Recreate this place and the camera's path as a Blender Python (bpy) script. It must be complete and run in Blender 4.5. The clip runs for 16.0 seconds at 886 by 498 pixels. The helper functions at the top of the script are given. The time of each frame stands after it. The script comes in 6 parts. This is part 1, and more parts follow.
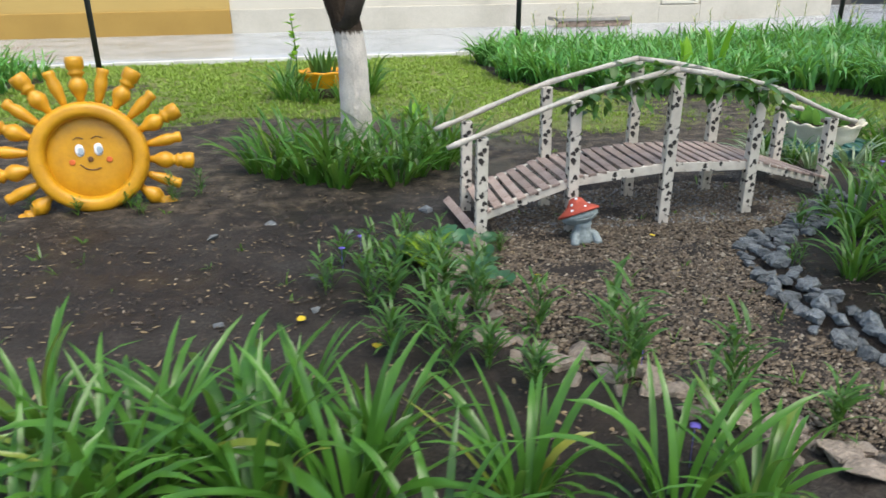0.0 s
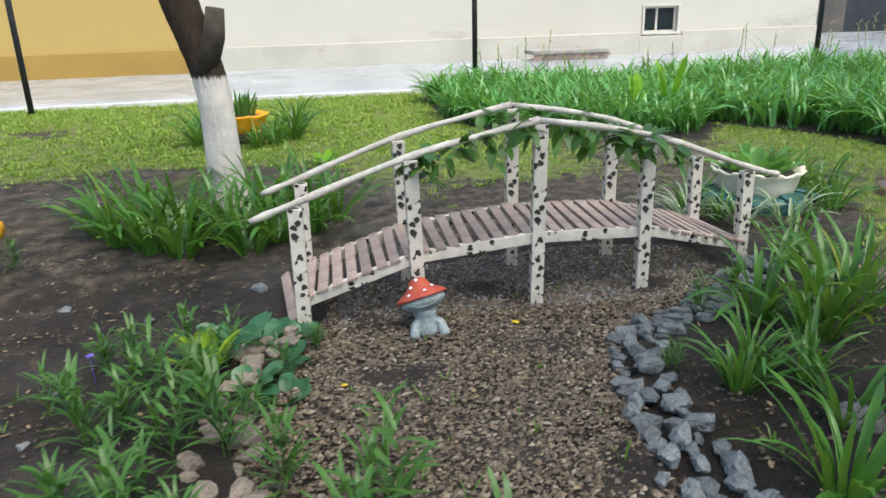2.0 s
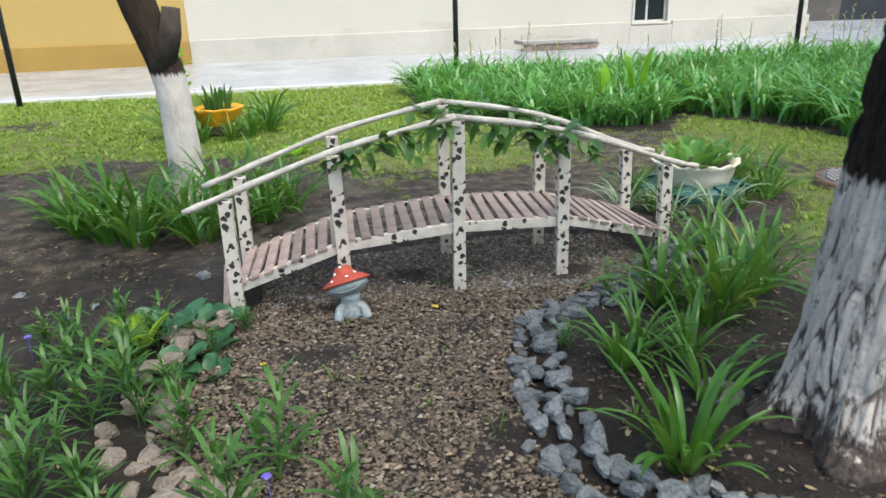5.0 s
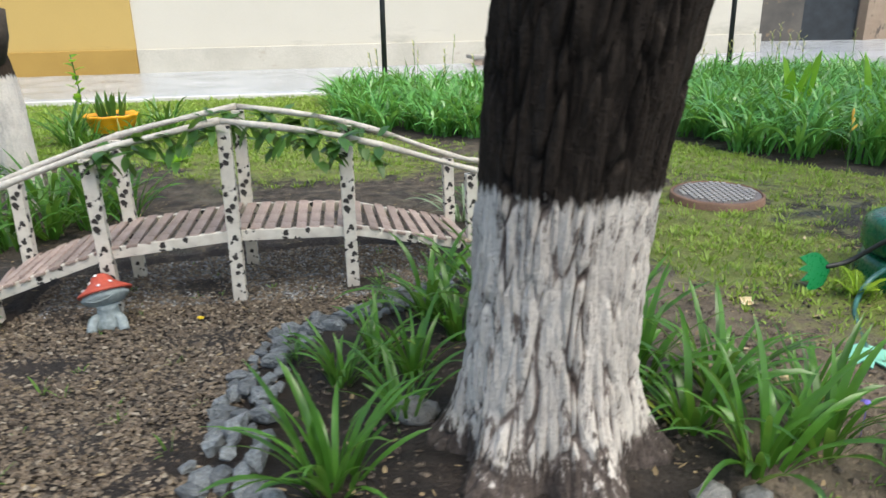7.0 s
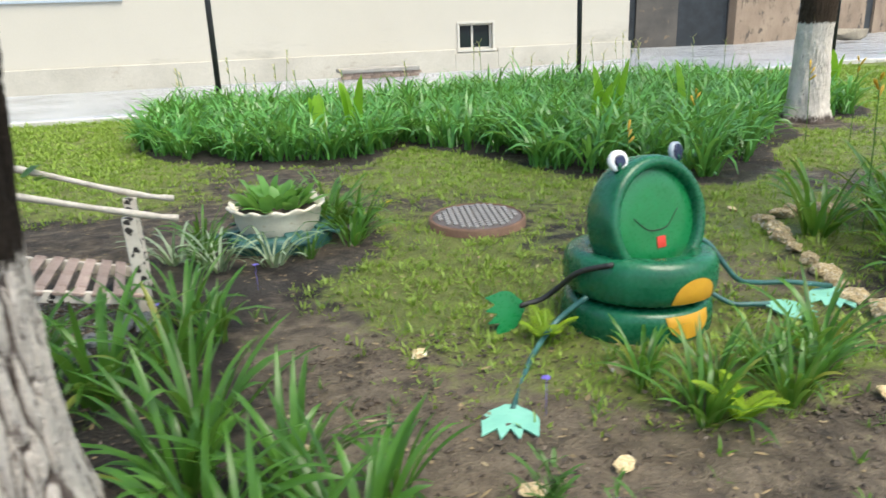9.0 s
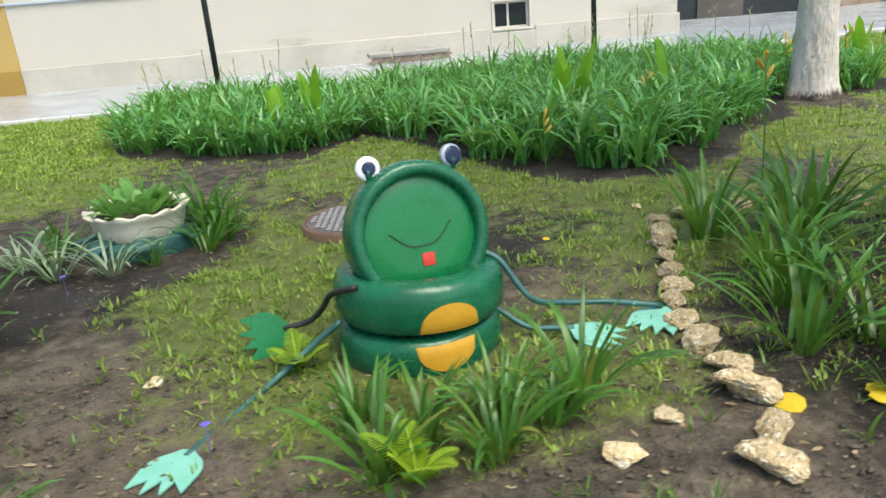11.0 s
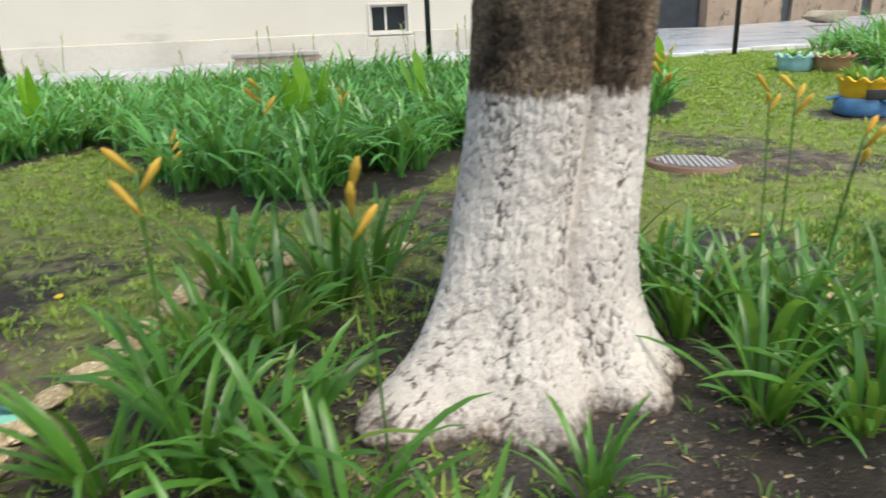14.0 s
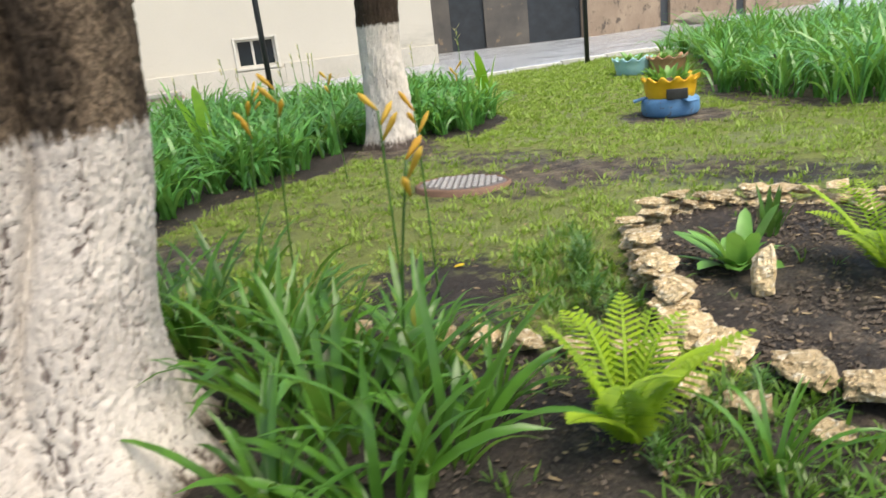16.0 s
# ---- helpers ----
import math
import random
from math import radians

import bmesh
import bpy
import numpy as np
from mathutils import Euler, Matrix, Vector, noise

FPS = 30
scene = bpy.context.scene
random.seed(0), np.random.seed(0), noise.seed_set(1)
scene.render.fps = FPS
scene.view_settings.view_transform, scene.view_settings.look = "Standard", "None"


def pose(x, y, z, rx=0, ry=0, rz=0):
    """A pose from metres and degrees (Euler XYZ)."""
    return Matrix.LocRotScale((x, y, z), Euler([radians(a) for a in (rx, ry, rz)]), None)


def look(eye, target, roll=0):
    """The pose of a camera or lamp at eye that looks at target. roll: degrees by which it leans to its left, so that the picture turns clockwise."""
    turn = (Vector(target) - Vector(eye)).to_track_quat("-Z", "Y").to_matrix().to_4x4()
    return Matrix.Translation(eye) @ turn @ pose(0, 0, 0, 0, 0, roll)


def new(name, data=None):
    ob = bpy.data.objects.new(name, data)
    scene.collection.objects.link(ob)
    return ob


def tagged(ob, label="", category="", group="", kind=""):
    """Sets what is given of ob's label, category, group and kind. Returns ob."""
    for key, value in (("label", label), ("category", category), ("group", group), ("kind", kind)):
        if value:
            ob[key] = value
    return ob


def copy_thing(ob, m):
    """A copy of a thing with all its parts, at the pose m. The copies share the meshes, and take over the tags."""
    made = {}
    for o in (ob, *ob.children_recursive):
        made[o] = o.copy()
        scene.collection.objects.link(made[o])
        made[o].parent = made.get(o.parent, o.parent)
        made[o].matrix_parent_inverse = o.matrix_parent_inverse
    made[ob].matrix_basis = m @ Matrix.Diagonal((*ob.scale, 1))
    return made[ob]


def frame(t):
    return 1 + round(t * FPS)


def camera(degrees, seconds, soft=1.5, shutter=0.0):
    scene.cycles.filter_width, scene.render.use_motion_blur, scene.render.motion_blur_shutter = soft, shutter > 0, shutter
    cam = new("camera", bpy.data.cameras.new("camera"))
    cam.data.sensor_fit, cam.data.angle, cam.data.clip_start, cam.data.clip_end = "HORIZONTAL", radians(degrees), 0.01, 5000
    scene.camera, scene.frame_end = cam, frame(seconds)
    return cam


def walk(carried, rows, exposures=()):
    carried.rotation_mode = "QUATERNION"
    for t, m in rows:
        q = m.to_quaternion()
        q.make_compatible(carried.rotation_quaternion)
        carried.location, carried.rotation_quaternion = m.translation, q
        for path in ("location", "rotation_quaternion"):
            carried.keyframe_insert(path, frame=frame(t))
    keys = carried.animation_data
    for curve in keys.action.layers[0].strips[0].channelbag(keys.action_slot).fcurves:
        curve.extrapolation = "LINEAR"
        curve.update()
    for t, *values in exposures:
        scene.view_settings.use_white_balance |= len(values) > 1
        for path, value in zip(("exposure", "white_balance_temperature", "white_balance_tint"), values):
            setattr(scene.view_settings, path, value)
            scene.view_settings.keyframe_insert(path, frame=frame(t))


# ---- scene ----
cam = camera(65.0, 16.0, soft=1.5, shutter=0.4)
PATH = [
    (0, (-0.052, 0.862, 1.379), (0.265, 2.696, 0.646), -0.8),
    (0.5, (0.261, 0.983, 1.398), (0.58, 2.806, 0.64), -0.5),
    (1, (0.565, 1.099, 1.404), (0.854, 2.933, 0.659), -2.5),
    (1.5, (0.782, 1.292, 1.369), (1.077, 3.152, 0.698), -2.2),
    (2, (0.969, 1.465, 1.362), (1.267, 3.333, 0.712), -1.8),
    (2.5, (1.165, 1.569, 1.362), (1.397, 3.441, 0.697), -0.0),
    (3, (1.248, 1.601, 1.352), (1.483, 3.472, 0.686), 0.2),
    (3.2, (1.262, 1.604, 1.351), (1.506, 3.471, 0.677), 0.4),
    (5.3, (1.367, 1.087, 1.421), (1.668, 2.943, 0.741), -3.5),
    (5.5, (1.454, 1.017, 1.398), (1.761, 2.887, 0.759), -4.7),
    (6, (1.711, 0.967, 1.366), (2.058, 2.832, 0.732), -3.5),
    (6.5, (2.021, 1.046, 1.352), (2.377, 2.91, 0.719), -5.1),
    (7, (2.375, 1.14, 1.328), (2.693, 3.007, 0.688), -1.1),
    (7.5, (2.684, 1.249, 1.294), (2.989, 3.125, 0.67), -0.6),
    (8, (3.034, 1.382, 1.286), (3.481, 3.232, 0.671), -0.5),
    (8.5, (3.379, 1.414, 1.289), (3.871, 3.252, 0.673), -3.2),
    (9, (3.691, 1.356, 1.307), (4.218, 3.184, 0.691), -2.2),
    (9.5, (4.037, 1.373, 1.28), (4.602, 3.198, 0.687), -1.8),
    (9.7, (4.173, 1.371, 1.287), (4.738, 3.181, 0.652), -3.6),
    (11.8, (5.633, 1.404, 1.229), (5.852, 3.277, 0.563), -3.4),
    (12, (5.777, 1.429, 1.201), (5.999, 3.297, 0.521), -3.4),
    (12.5, (6.148, 1.515, 1.183), (6.463, 3.367, 0.498), -2.5),
    (13, (6.491, 1.544, 1.176), (6.792, 3.406, 0.512), -1.1),
    (13.5, (6.908, 1.561, 1.199), (7.205, 3.42, 0.523), -2.6),
    (14, (7.23, 1.639, 1.197), (7.665, 3.477, 0.537), -2.2),
    (14.2, (7.349, 1.639, 1.203), (7.823, 3.471, 0.556), -3.3),
    (14.5, (7.576, 1.623, 1.198), (8.06, 3.457, 0.567), -4.0),
    (15, (7.948, 1.566, 1.163), (8.482, 3.387, 0.531), -2.6),
    (15.5, (8.249, 1.627, 1.11), (8.812, 3.433, 0.46), -5.3),
    (16, (8.548, 1.695, 1.089), (9.157, 3.5, 0.48), -6.4),
]
walk(cam, [(t, look(eye, target, roll)) for t, eye, target, roll in PATH],
     [(0.0, 0.98, 6500, 4), (3.2, 1.1, 6400, 4), (7.0, 1.1, 6600, 4), (8.5, 1.2, 6700, 3), (9.6, 1.06, 6700, 3), (12.0, 1.04, 6600, 3), (14.5, 1.04, 6800, 5), (16.0, 1.05, 7100, 7)])

# ---- world and light: soft, bright sky after rain ----
world = bpy.data.worlds.new("sky")
scene.world = world
world.use_nodes = True
wn = world.node_tree
sky = wn.nodes.new("ShaderNodeTexSky")
sky.sky_type = "NISHITA"
sky.sun_disc = False
sky.sun_elevation, sky.sun_rotation = radians(65), radians(146)
sky.air_density, sky.dust_density, sky.ozone_density = 1.0, 3.0, 1.0
wn.links.new(sky.outputs[0], wn.nodes["Background"].inputs[0])
wn.nodes["Background"].inputs[1].default_value = 0.15
sun = new("sun", bpy.data.lights.new("sun", "SUN"))
sun.data.energy, sun.data.angle, sun.data.color = 1.9, radians(42), (1.0, 0.94, 0.84)
sun.matrix_world = look((3.2, -4.7, 12), (0, 0, 0))

# ---- materials ----
def material(name, rough=0.7, metal=0.0, spec=0.5):
    m = bpy.data.materials.new(name)
    m.use_nodes = True
    b = m.node_tree.nodes["Principled BSDF"]
    b.inputs["Roughness"].default_value = rough
    b.inputs["Metallic"].default_value = metal
    b.inputs["Specular IOR Level"].default_value = spec
    return m, m.node_tree, b


def node(nt, kind, **values):
    n = nt.nodes.new(kind)
    for k, v in values.items():
        n.inputs[k.replace("_", " ")].default_value = v
    return n


def coords(nt, scale=(1, 1, 1)):
    tc = nt.nodes.new("ShaderNodeTexCoord")
    mp = nt.nodes.new("ShaderNodeMapping")
    mp.inputs["Scale"].default_value = scale
    nt.links.new(tc.outputs["Object"], mp.inputs[0])
    return mp.outputs[0]


def noise_tex(nt, vec, scale, detail=4.0, rough=0.6):
    n = node(nt, "ShaderNodeTexNoise", Scale=scale, Detail=detail, Roughness=rough)
    nt.links.new(vec, n.inputs["Vector"])
    return n.outputs[0]


def ramp(nt, fac, stops):
    r = nt.nodes.new("ShaderNodeValToRGB")
    e = r.color_ramp.elements
    while len(e) < len(stops):
        e.new(0.5)
    for k, (p, c) in enumerate(stops):
        e[k].position = p
        e[k].color = (*c, 1) if len(c) == 3 else c
    nt.links.new(fac, r.inputs[0])
    return r.outputs[0]


def mixc(nt, fac, a, b, kind="MIX"):
    m = nt.nodes.new("ShaderNodeMix")
    m.data_type, m.blend_type = "RGBA", kind
    for sock, v in ((m.inputs[0], fac), (m.inputs[6], a), (m.inputs[7], b)):
        if isinstance(v, (int, float)):
            sock.default_value = v
        elif isinstance(v, tuple):
            sock.default_value = (*v, 1)
        else:
            nt.links.new(v, sock)
    return m.outputs[2]


def bump(nt, b, height, strength, distance=0.01):
    n = node(nt, "ShaderNodeBump", Strength=strength, Distance=distance)
    nt.links.new(height, n.inputs["Height"])
    nt.links.new(n.outputs[0], b.inputs["Normal"])


def mottled(name, low, high, scale=6.0, rough=0.7, metal=0.0, grain=60.0, relief=0.3, depth=0.005, worn=None, worn_at=0.62, vary=0.0):
    """Two tones broken up at two scales, with fine relief; worn: a third tone that shows in patches."""
    m, nt, b = material(name, rough, metal)
    v = coords(nt)
    big, fine = noise_tex(nt, v, scale), noise_tex(nt, v, grain, 3.0)
    c = ramp(nt, big, [(0.3, low), (0.7, high)])
    c = mixc(nt, 0.12 if rough <= 0.5 else 0.35, c, ramp(nt, fine, [(0.25, tuple(x * 0.55 for x in low)), (0.75, tuple(min(1, x * 1.25) for x in high))]))
    if worn:
        c = mixc(nt, ramp(nt, noise_tex(nt, v, scale * 2.3, 6.0, 0.7), [(worn_at, (0, 0, 0)), (worn_at + 0.07, (1, 1, 1))]), c, worn)
    if vary:
        info = nt.nodes.new("ShaderNodeObjectInfo")
        h = node(nt, "ShaderNodeHueSaturation")
        mr = node(nt, "ShaderNodeMapRange", To_Min=1 - vary, To_Max=1 + vary)
        nt.links.new(info.outputs["Random"], mr.inputs[0])
        nt.links.new(mr.outputs[0], h.inputs["Value"])
        nt.links.new(c, h.inputs["Color"])
        c = h.outputs[0]
    nt.links.new(c, b.inputs["Base Color"])
    rr = node(nt, "ShaderNodeMapRange", To_Min=max(0.05, rough - 0.15), To_Max=min(1, rough + 0.15))
    nt.links.new(fine, rr.inputs[0])
    nt.links.new(rr.outputs[0], b.inputs["Roughness"])
    bump(nt, b, fine, relief, depth)
    return m


def leaf(name, low, high, tip=None, rough=0.38, glow=0.35):
    """A leaf with light passing through; each blade has its own tone."""
    m, nt, b = material(name, rough)
    g = nt.nodes.new("ShaderNodeNewGeometry")
    info = nt.nodes.new("ShaderNodeObjectInfo")
    both = node(nt, "ShaderNodeMath")
    both.operation = "ADD"
    nt.links.new(g.outputs["Random Per Island"], both.inputs[0])
    nt.links.new(info.outputs["Random"], both.inputs[1])
    part_of = node(nt, "ShaderNodeMath")
    part_of.operation = "FRACT"
    nt.links.new(both.outputs[0], part_of.inputs[0])
    c = ramp(nt, part_of.outputs[0], [(0.0, low), (0.6, high)] + ([(0.97, high), (1.0, tip)] if tip else []))
    v = coords(nt)
    c = mixc(nt, 0.35, c, ramp(nt, noise_tex(nt, v, 9.0), [(0.3, tuple(x * 0.6 for x in low)), (0.7, tuple(x * 1.3 for x in high))]))
    nt.links.new(c, b.inputs["Base Color"])
    t = nt.nodes.new("ShaderNodeBsdfTranslucent")
    nt.links.new(mixc(nt, 0.5, c, (0.25, 0.4, 0.05), "MIX"), t.inputs[0])
    mx = nt.nodes.new("ShaderNodeMixShader")
    mx.inputs[0].default_value = glow
    nt.links.new(b.outputs[0], mx.inputs[1])
    nt.links.new(t.outputs[0], mx.inputs[2])
    nt.links.new(mx.outputs[0], nt.nodes["Material Output"].inputs[0])
    bump(nt, b, noise_tex(nt, v, 120.0, 2.0), 0.15, 0.002)
    return m


def ground_material():
    """Dark wet soil, drier tan earth where the 'dry' value is high (at the left it paints the soil's pale sheen), thin
    turf where 'grassy' is high.
    """
    m, nt, b = material("soil_and_lawn", 0.8, 0.0, 0.35)
    v = coords(nt)
    big, mid, fine = noise_tex(nt, v, 1.1, 5.0), noise_tex(nt, v, 7.0, 6.0, 0.65), noise_tex(nt, v, 70.0, 4.0, 0.7)
    soil = ramp(nt, mid, [(0.3, (0.005, 0.0035, 0.003)), (0.5, (0.020, 0.0135, 0.0105)), (0.72, (0.066, 0.047, 0.036))])
    soil = mixc(nt, 0.5, soil, ramp(nt, fine, [(0.3, (0.005, 0.0035, 0.003)), (0.7, (0.046, 0.034, 0.026))]))
    grey = ramp(nt, fine, [(0.3, (0.018, 0.016, 0.014)), (0.55, (0.075, 0.066, 0.058)), (0.8, (0.17, 0.15, 0.132))])
    soil = mixc(nt, ramp(nt, big, [(0.46, (0, 0, 0)), (0.66, (0.8, 0.8, 0.8))]), soil, grey)
    tan = ramp(nt, mid, [(0.28, (0.05, 0.036, 0.024)), (0.5, (0.15, 0.115, 0.08)), (0.75, (0.30, 0.24, 0.175))])
    tan = mixc(nt, 0.4, tan, ramp(nt, fine, [(0.3, (0.05, 0.04, 0.028)), (0.7, (0.27, 0.22, 0.16))]))
    turf = ramp(nt, mid, [(0.25, (0.07, 0.075, 0.028)), (0.6, (0.18, 0.20, 0.055)), (0.85, (0.29, 0.31, 0.10))])
    turf = mixc(nt, 0.4, turf, ramp(nt, fine, [(0.3, (0.06, 0.07, 0.018)), (0.75, (0.28, 0.35, 0.07))]))

    def broken(name, low, high):
        a = nt.nodes.new("ShaderNodeAttribute")
        a.attribute_name = name
        add = node(nt, "ShaderNodeMath")
        add.operation = "ADD"
        half = node(nt, "ShaderNodeMath")
        half.operation = "SUBTRACT"
        half.inputs[1].default_value = 0.5
        nt.links.new(mid, half.inputs[0])
        nt.links.new(a.outputs["Fac"], add.inputs[0])
        nt.links.new(half.outputs[0], add.inputs[1])
        return ramp(nt, add.outputs[0], [(low, (0, 0, 0)), (high, (1, 1, 1))])

    c = mixc(nt, broken("dry", 0.35, 0.75), soil, tan)
    c = mixc(nt, broken("grassy", 0.42, 0.62), c, turf)
    nt.links.new(c, b.inputs["Base Color"])
    rr = ramp(nt, big, [(0.36, (0.34, 0.34, 0.34)), (0.54, (0.9, 0.9, 0.9))])
    nt.links.new(rr, b.inputs["Roughness"])
    bump(nt, b, mixc(nt, 0.45, fine, noise_tex(nt, v, 22.0, 5.0, 0.7)), 1.0, 0.045)
    return m


def bark_material(name, line, seed, dark=(0.018, 0.012, 0.009), light=(0.085, 0.06, 0.042), tone=1.0, worn=0.40, drip=0.30, foot=0.13, tan=None):
    """Plated bark, limewashed up to a ragged line; the wash has worn off in patches, and the colour goes to the bare
    tone, then near black, as the 'furrow' value rises.
    """
    m, nt, b = material(name, 0.9, 0.0, 0.15)
    v = coords(nt, (13, 13, 2.2))
    iso = coords(nt)
    streak, fine, big = noise_tex(nt, v, 3.0 + seed * 0.13, 6.0, 0.65), noise_tex(nt, iso, 70.0, 5.0, 0.7), noise_tex(nt, iso, 4.0, 5.0)
    at = nt.nodes.new("ShaderNodeAttribute")
    at.attribute_name = "furrow"
    brown = ramp(nt, streak, [(0.3, dark), (0.75, light)])
    if tan:
        brown = mixc(nt, ramp(nt, big, [(0.41, (0, 0, 0)), (0.53, (1, 1, 1))]), brown, mixc(nt, ramp(nt, fine, [(0.35, (0, 0, 0)), (0.6, (1, 1, 1))]), light, tan))
    brown = mixc(nt, 0.4, brown, ramp(nt, fine, [(0.3, dark), (0.8, light)]))
    # brown bark falls to half its dark tone where 'furrow' is high
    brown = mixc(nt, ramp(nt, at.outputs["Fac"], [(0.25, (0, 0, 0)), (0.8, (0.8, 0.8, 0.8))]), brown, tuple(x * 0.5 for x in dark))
    white, grey = (0.67 * tone, 0.61 * tone, 0.55 * tone), (0.41 * tone, 0.37 * tone, 0.335 * tone)
    wash = ramp(nt, big, [(0.32, grey), (0.62, white)])
    wash = mixc(nt, 0.25, wash, ramp(nt, fine, [(0.3, (0.22, 0.19, 0.175)), (0.55, white)]))
    bare = mixc(nt, 0.5, ramp(nt, fine, [(0.3, (0.07, 0.052, 0.043)), (0.7, (0.25, 0.205, 0.185))]), ramp(nt, streak, [(0.35, (0.06, 0.045, 0.038)), (0.65, (0.22, 0.18, 0.165))]))
    chip = noise_tex(nt, coords(nt, (26, 26, 7)), 1.0, 6.0, 0.7)
    wash = mixc(nt, ramp(nt, chip, [(worn - 0.05, (0, 0, 0)), (worn + 0.02, (1, 1, 1))]), bare, wash)
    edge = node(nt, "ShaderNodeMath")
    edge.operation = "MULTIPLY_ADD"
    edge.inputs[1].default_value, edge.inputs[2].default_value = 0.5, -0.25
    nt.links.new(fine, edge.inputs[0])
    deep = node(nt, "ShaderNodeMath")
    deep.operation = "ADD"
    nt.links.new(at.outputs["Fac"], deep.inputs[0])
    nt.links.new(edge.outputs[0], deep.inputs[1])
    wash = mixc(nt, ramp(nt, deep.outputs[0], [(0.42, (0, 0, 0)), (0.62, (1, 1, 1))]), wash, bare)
    # deepest furrows are coloured darker than the bare tone
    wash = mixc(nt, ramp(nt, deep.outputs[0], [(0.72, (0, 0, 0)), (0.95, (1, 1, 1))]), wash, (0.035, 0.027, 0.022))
    sep = nt.nodes.new("ShaderNodeSeparateXYZ")
    nt.links.new(iso, sep.inputs[0])

    def ragged(amount):
        wob = node(nt, "ShaderNodeMath")
        wob.operation = "MULTIPLY_ADD"
        wob.inputs[1].default_value, wob.inputs[2].default_value = amount, -amount / 2
        nt.links.new(streak, wob.inputs[0])
        z = node(nt, "ShaderNodeMath")
        z.operation = "ADD"
        nt.links.new(sep.outputs[2], z.inputs[0])
        nt.links.new(wob.outputs[0], z.inputs[1])
        return z.outputs[0]

    top = node(nt, "ShaderNodeMapRange", From_Min=line - 0.012, From_Max=line + 0.012)
    nt.links.new(ragged(0.14), top.inputs[0])
    low = node(nt, "ShaderNodeMapRange", From_Min=foot - 0.03, From_Max=foot + 0.03, To_Min=1, To_Max=0)
    nt.links.new(ragged(drip), low.inputs[0])
    c = mixc(nt, low.outputs[0], wash, mixc(nt, 0.5, brown, bare))
    c = mixc(nt, top.outputs[0], c, brown)
    nt.links.new(c, b.inputs["Base Color"])
    bump(nt, b, mixc(nt, 0.5, chip, fine), 0.9, 0.022)
    return m


def birch_material():
    """White paint with short black dabs, as on birch bark."""
    m, nt, b = material("birch_paint", 0.6)
    v = coords(nt, (24, 24, 25))
    iso = coords(nt)
    vo = node(nt, "ShaderNodeTexVoronoi", Scale=1.0, Randomness=0.75)
    wob = node(nt, "ShaderNodeTexNoise", Scale=60.0, Detail=3.0)
    nt.links.new(iso, wob.inputs["Vector"])
    jag = nt.nodes.new("ShaderNodeVectorMath")
    jag.operation = "MULTIPLY_ADD"
    jag.inputs[1].default_value = (0.75, 0.75, 0.75)
    nt.links.new(wob.outputs[1], jag.inputs[0])
    nt.links.new(v, jag.inputs[2])
    nt.links.new(jag.outputs[0], vo.inputs["Vector"])
    white = ramp(nt, noise_tex(nt, iso, 14.0), [(0.3, (0.52, 0.46, 0.39)), (0.7, (0.70, 0.645, 0.56))])
    dabs = ramp(nt, vo.outputs["Distance"], [(0.34, (1, 1, 1)), (0.37, (0, 0, 0))])
    c = mixc(nt, dabs, white, (0.025, 0.02, 0.018))
    nt.links.new(c, b.inputs["Base Color"])
    bump(nt, b, noise_tex(nt, iso, 90.0), 0.25, 0.004)
    return m


def facade_material(name, wall, plinth):
    m, nt, b = material(name, 0.85)
    iso = coords(nt)
    st = coords(nt, (0.35, 0.35, 1.2))
    c = ramp(nt, noise_tex(nt, iso, 0.6, 5.0), [(0.3, tuple(x * 0.93 for x in wall)), (0.7, wall)])
    c = mixc(nt, 0.25, c, ramp(nt, noise_tex(nt, iso, 25.0), [(0.3, tuple(x * 0.85 for x in wall)), (0.7, wall)]))
    damp = ramp(nt, noise_tex(nt, st, 1.0, 5.0, 0.7), [(0.55, (0, 0, 0)), (0.72, (1, 1, 1))])
    sep = nt.nodes.new("ShaderNodeSeparateXYZ")
    nt.links.new(iso, sep.inputs[0])
    low = node(nt, "ShaderNodeMapRange", From_Min=0.3, From_Max=1.3, To_Min=1, To_Max=0)
    nt.links.new(sep.outputs[2], low.inputs[0])
    fac = mixc(nt, 1.0, damp, low.outputs[0], "MULTIPLY")
    c = mixc(nt, fac, c, plinth)
    nt.links.new(c, b.inputs["Base Color"])
    bump(nt, b, noise_tex(nt, iso, 40.0), 0.2, 0.005)
    return m


M_GROUND = ground_material()
M_ASPHALT = mottled("wet_asphalt", (0.22, 0.235, 0.255), (0.40, 0.42, 0.45), 0.9, 0.25, grain=90.0, relief=0.25)
M_KERB = mottled("kerb_concrete", (0.42, 0.40, 0.37), (0.66, 0.65, 0.62), 4.0, 0.8)
M_WHITE_WALL = facade_material("white_render", (0.55, 0.51, 0.44), (0.27, 0.25, 0.215))
M_YELLOW_WALL = facade_material("ochre_render", (0.45, 0.31, 0.10), (0.22, 0.16, 0.06))
M_PLINTH_W = mottled("white_plinth", (0.40, 0.37, 0.315), (0.58, 0.54, 0.47), 0.7, 0.85, worn=(0.42, 0.37, 0.31), worn_at=0.6)
M_PLINTH_Y = mottled("ochre_plinth", (0.30, 0.18, 0.04), (0.40, 0.25, 0.06), 0.7, 0.85)
M_BAND = mottled("blue_grey_band", (0.36, 0.42, 0.50), (0.45, 0.52, 0.60), 3.0, 0.7)
M_GREY_WALL = mottled("weathered_render", (0.05, 0.05, 0.052), (0.14, 0.125, 0.11), 0.8, 0.9, worn=(0.22, 0.16, 0.11), worn_at=0.6)
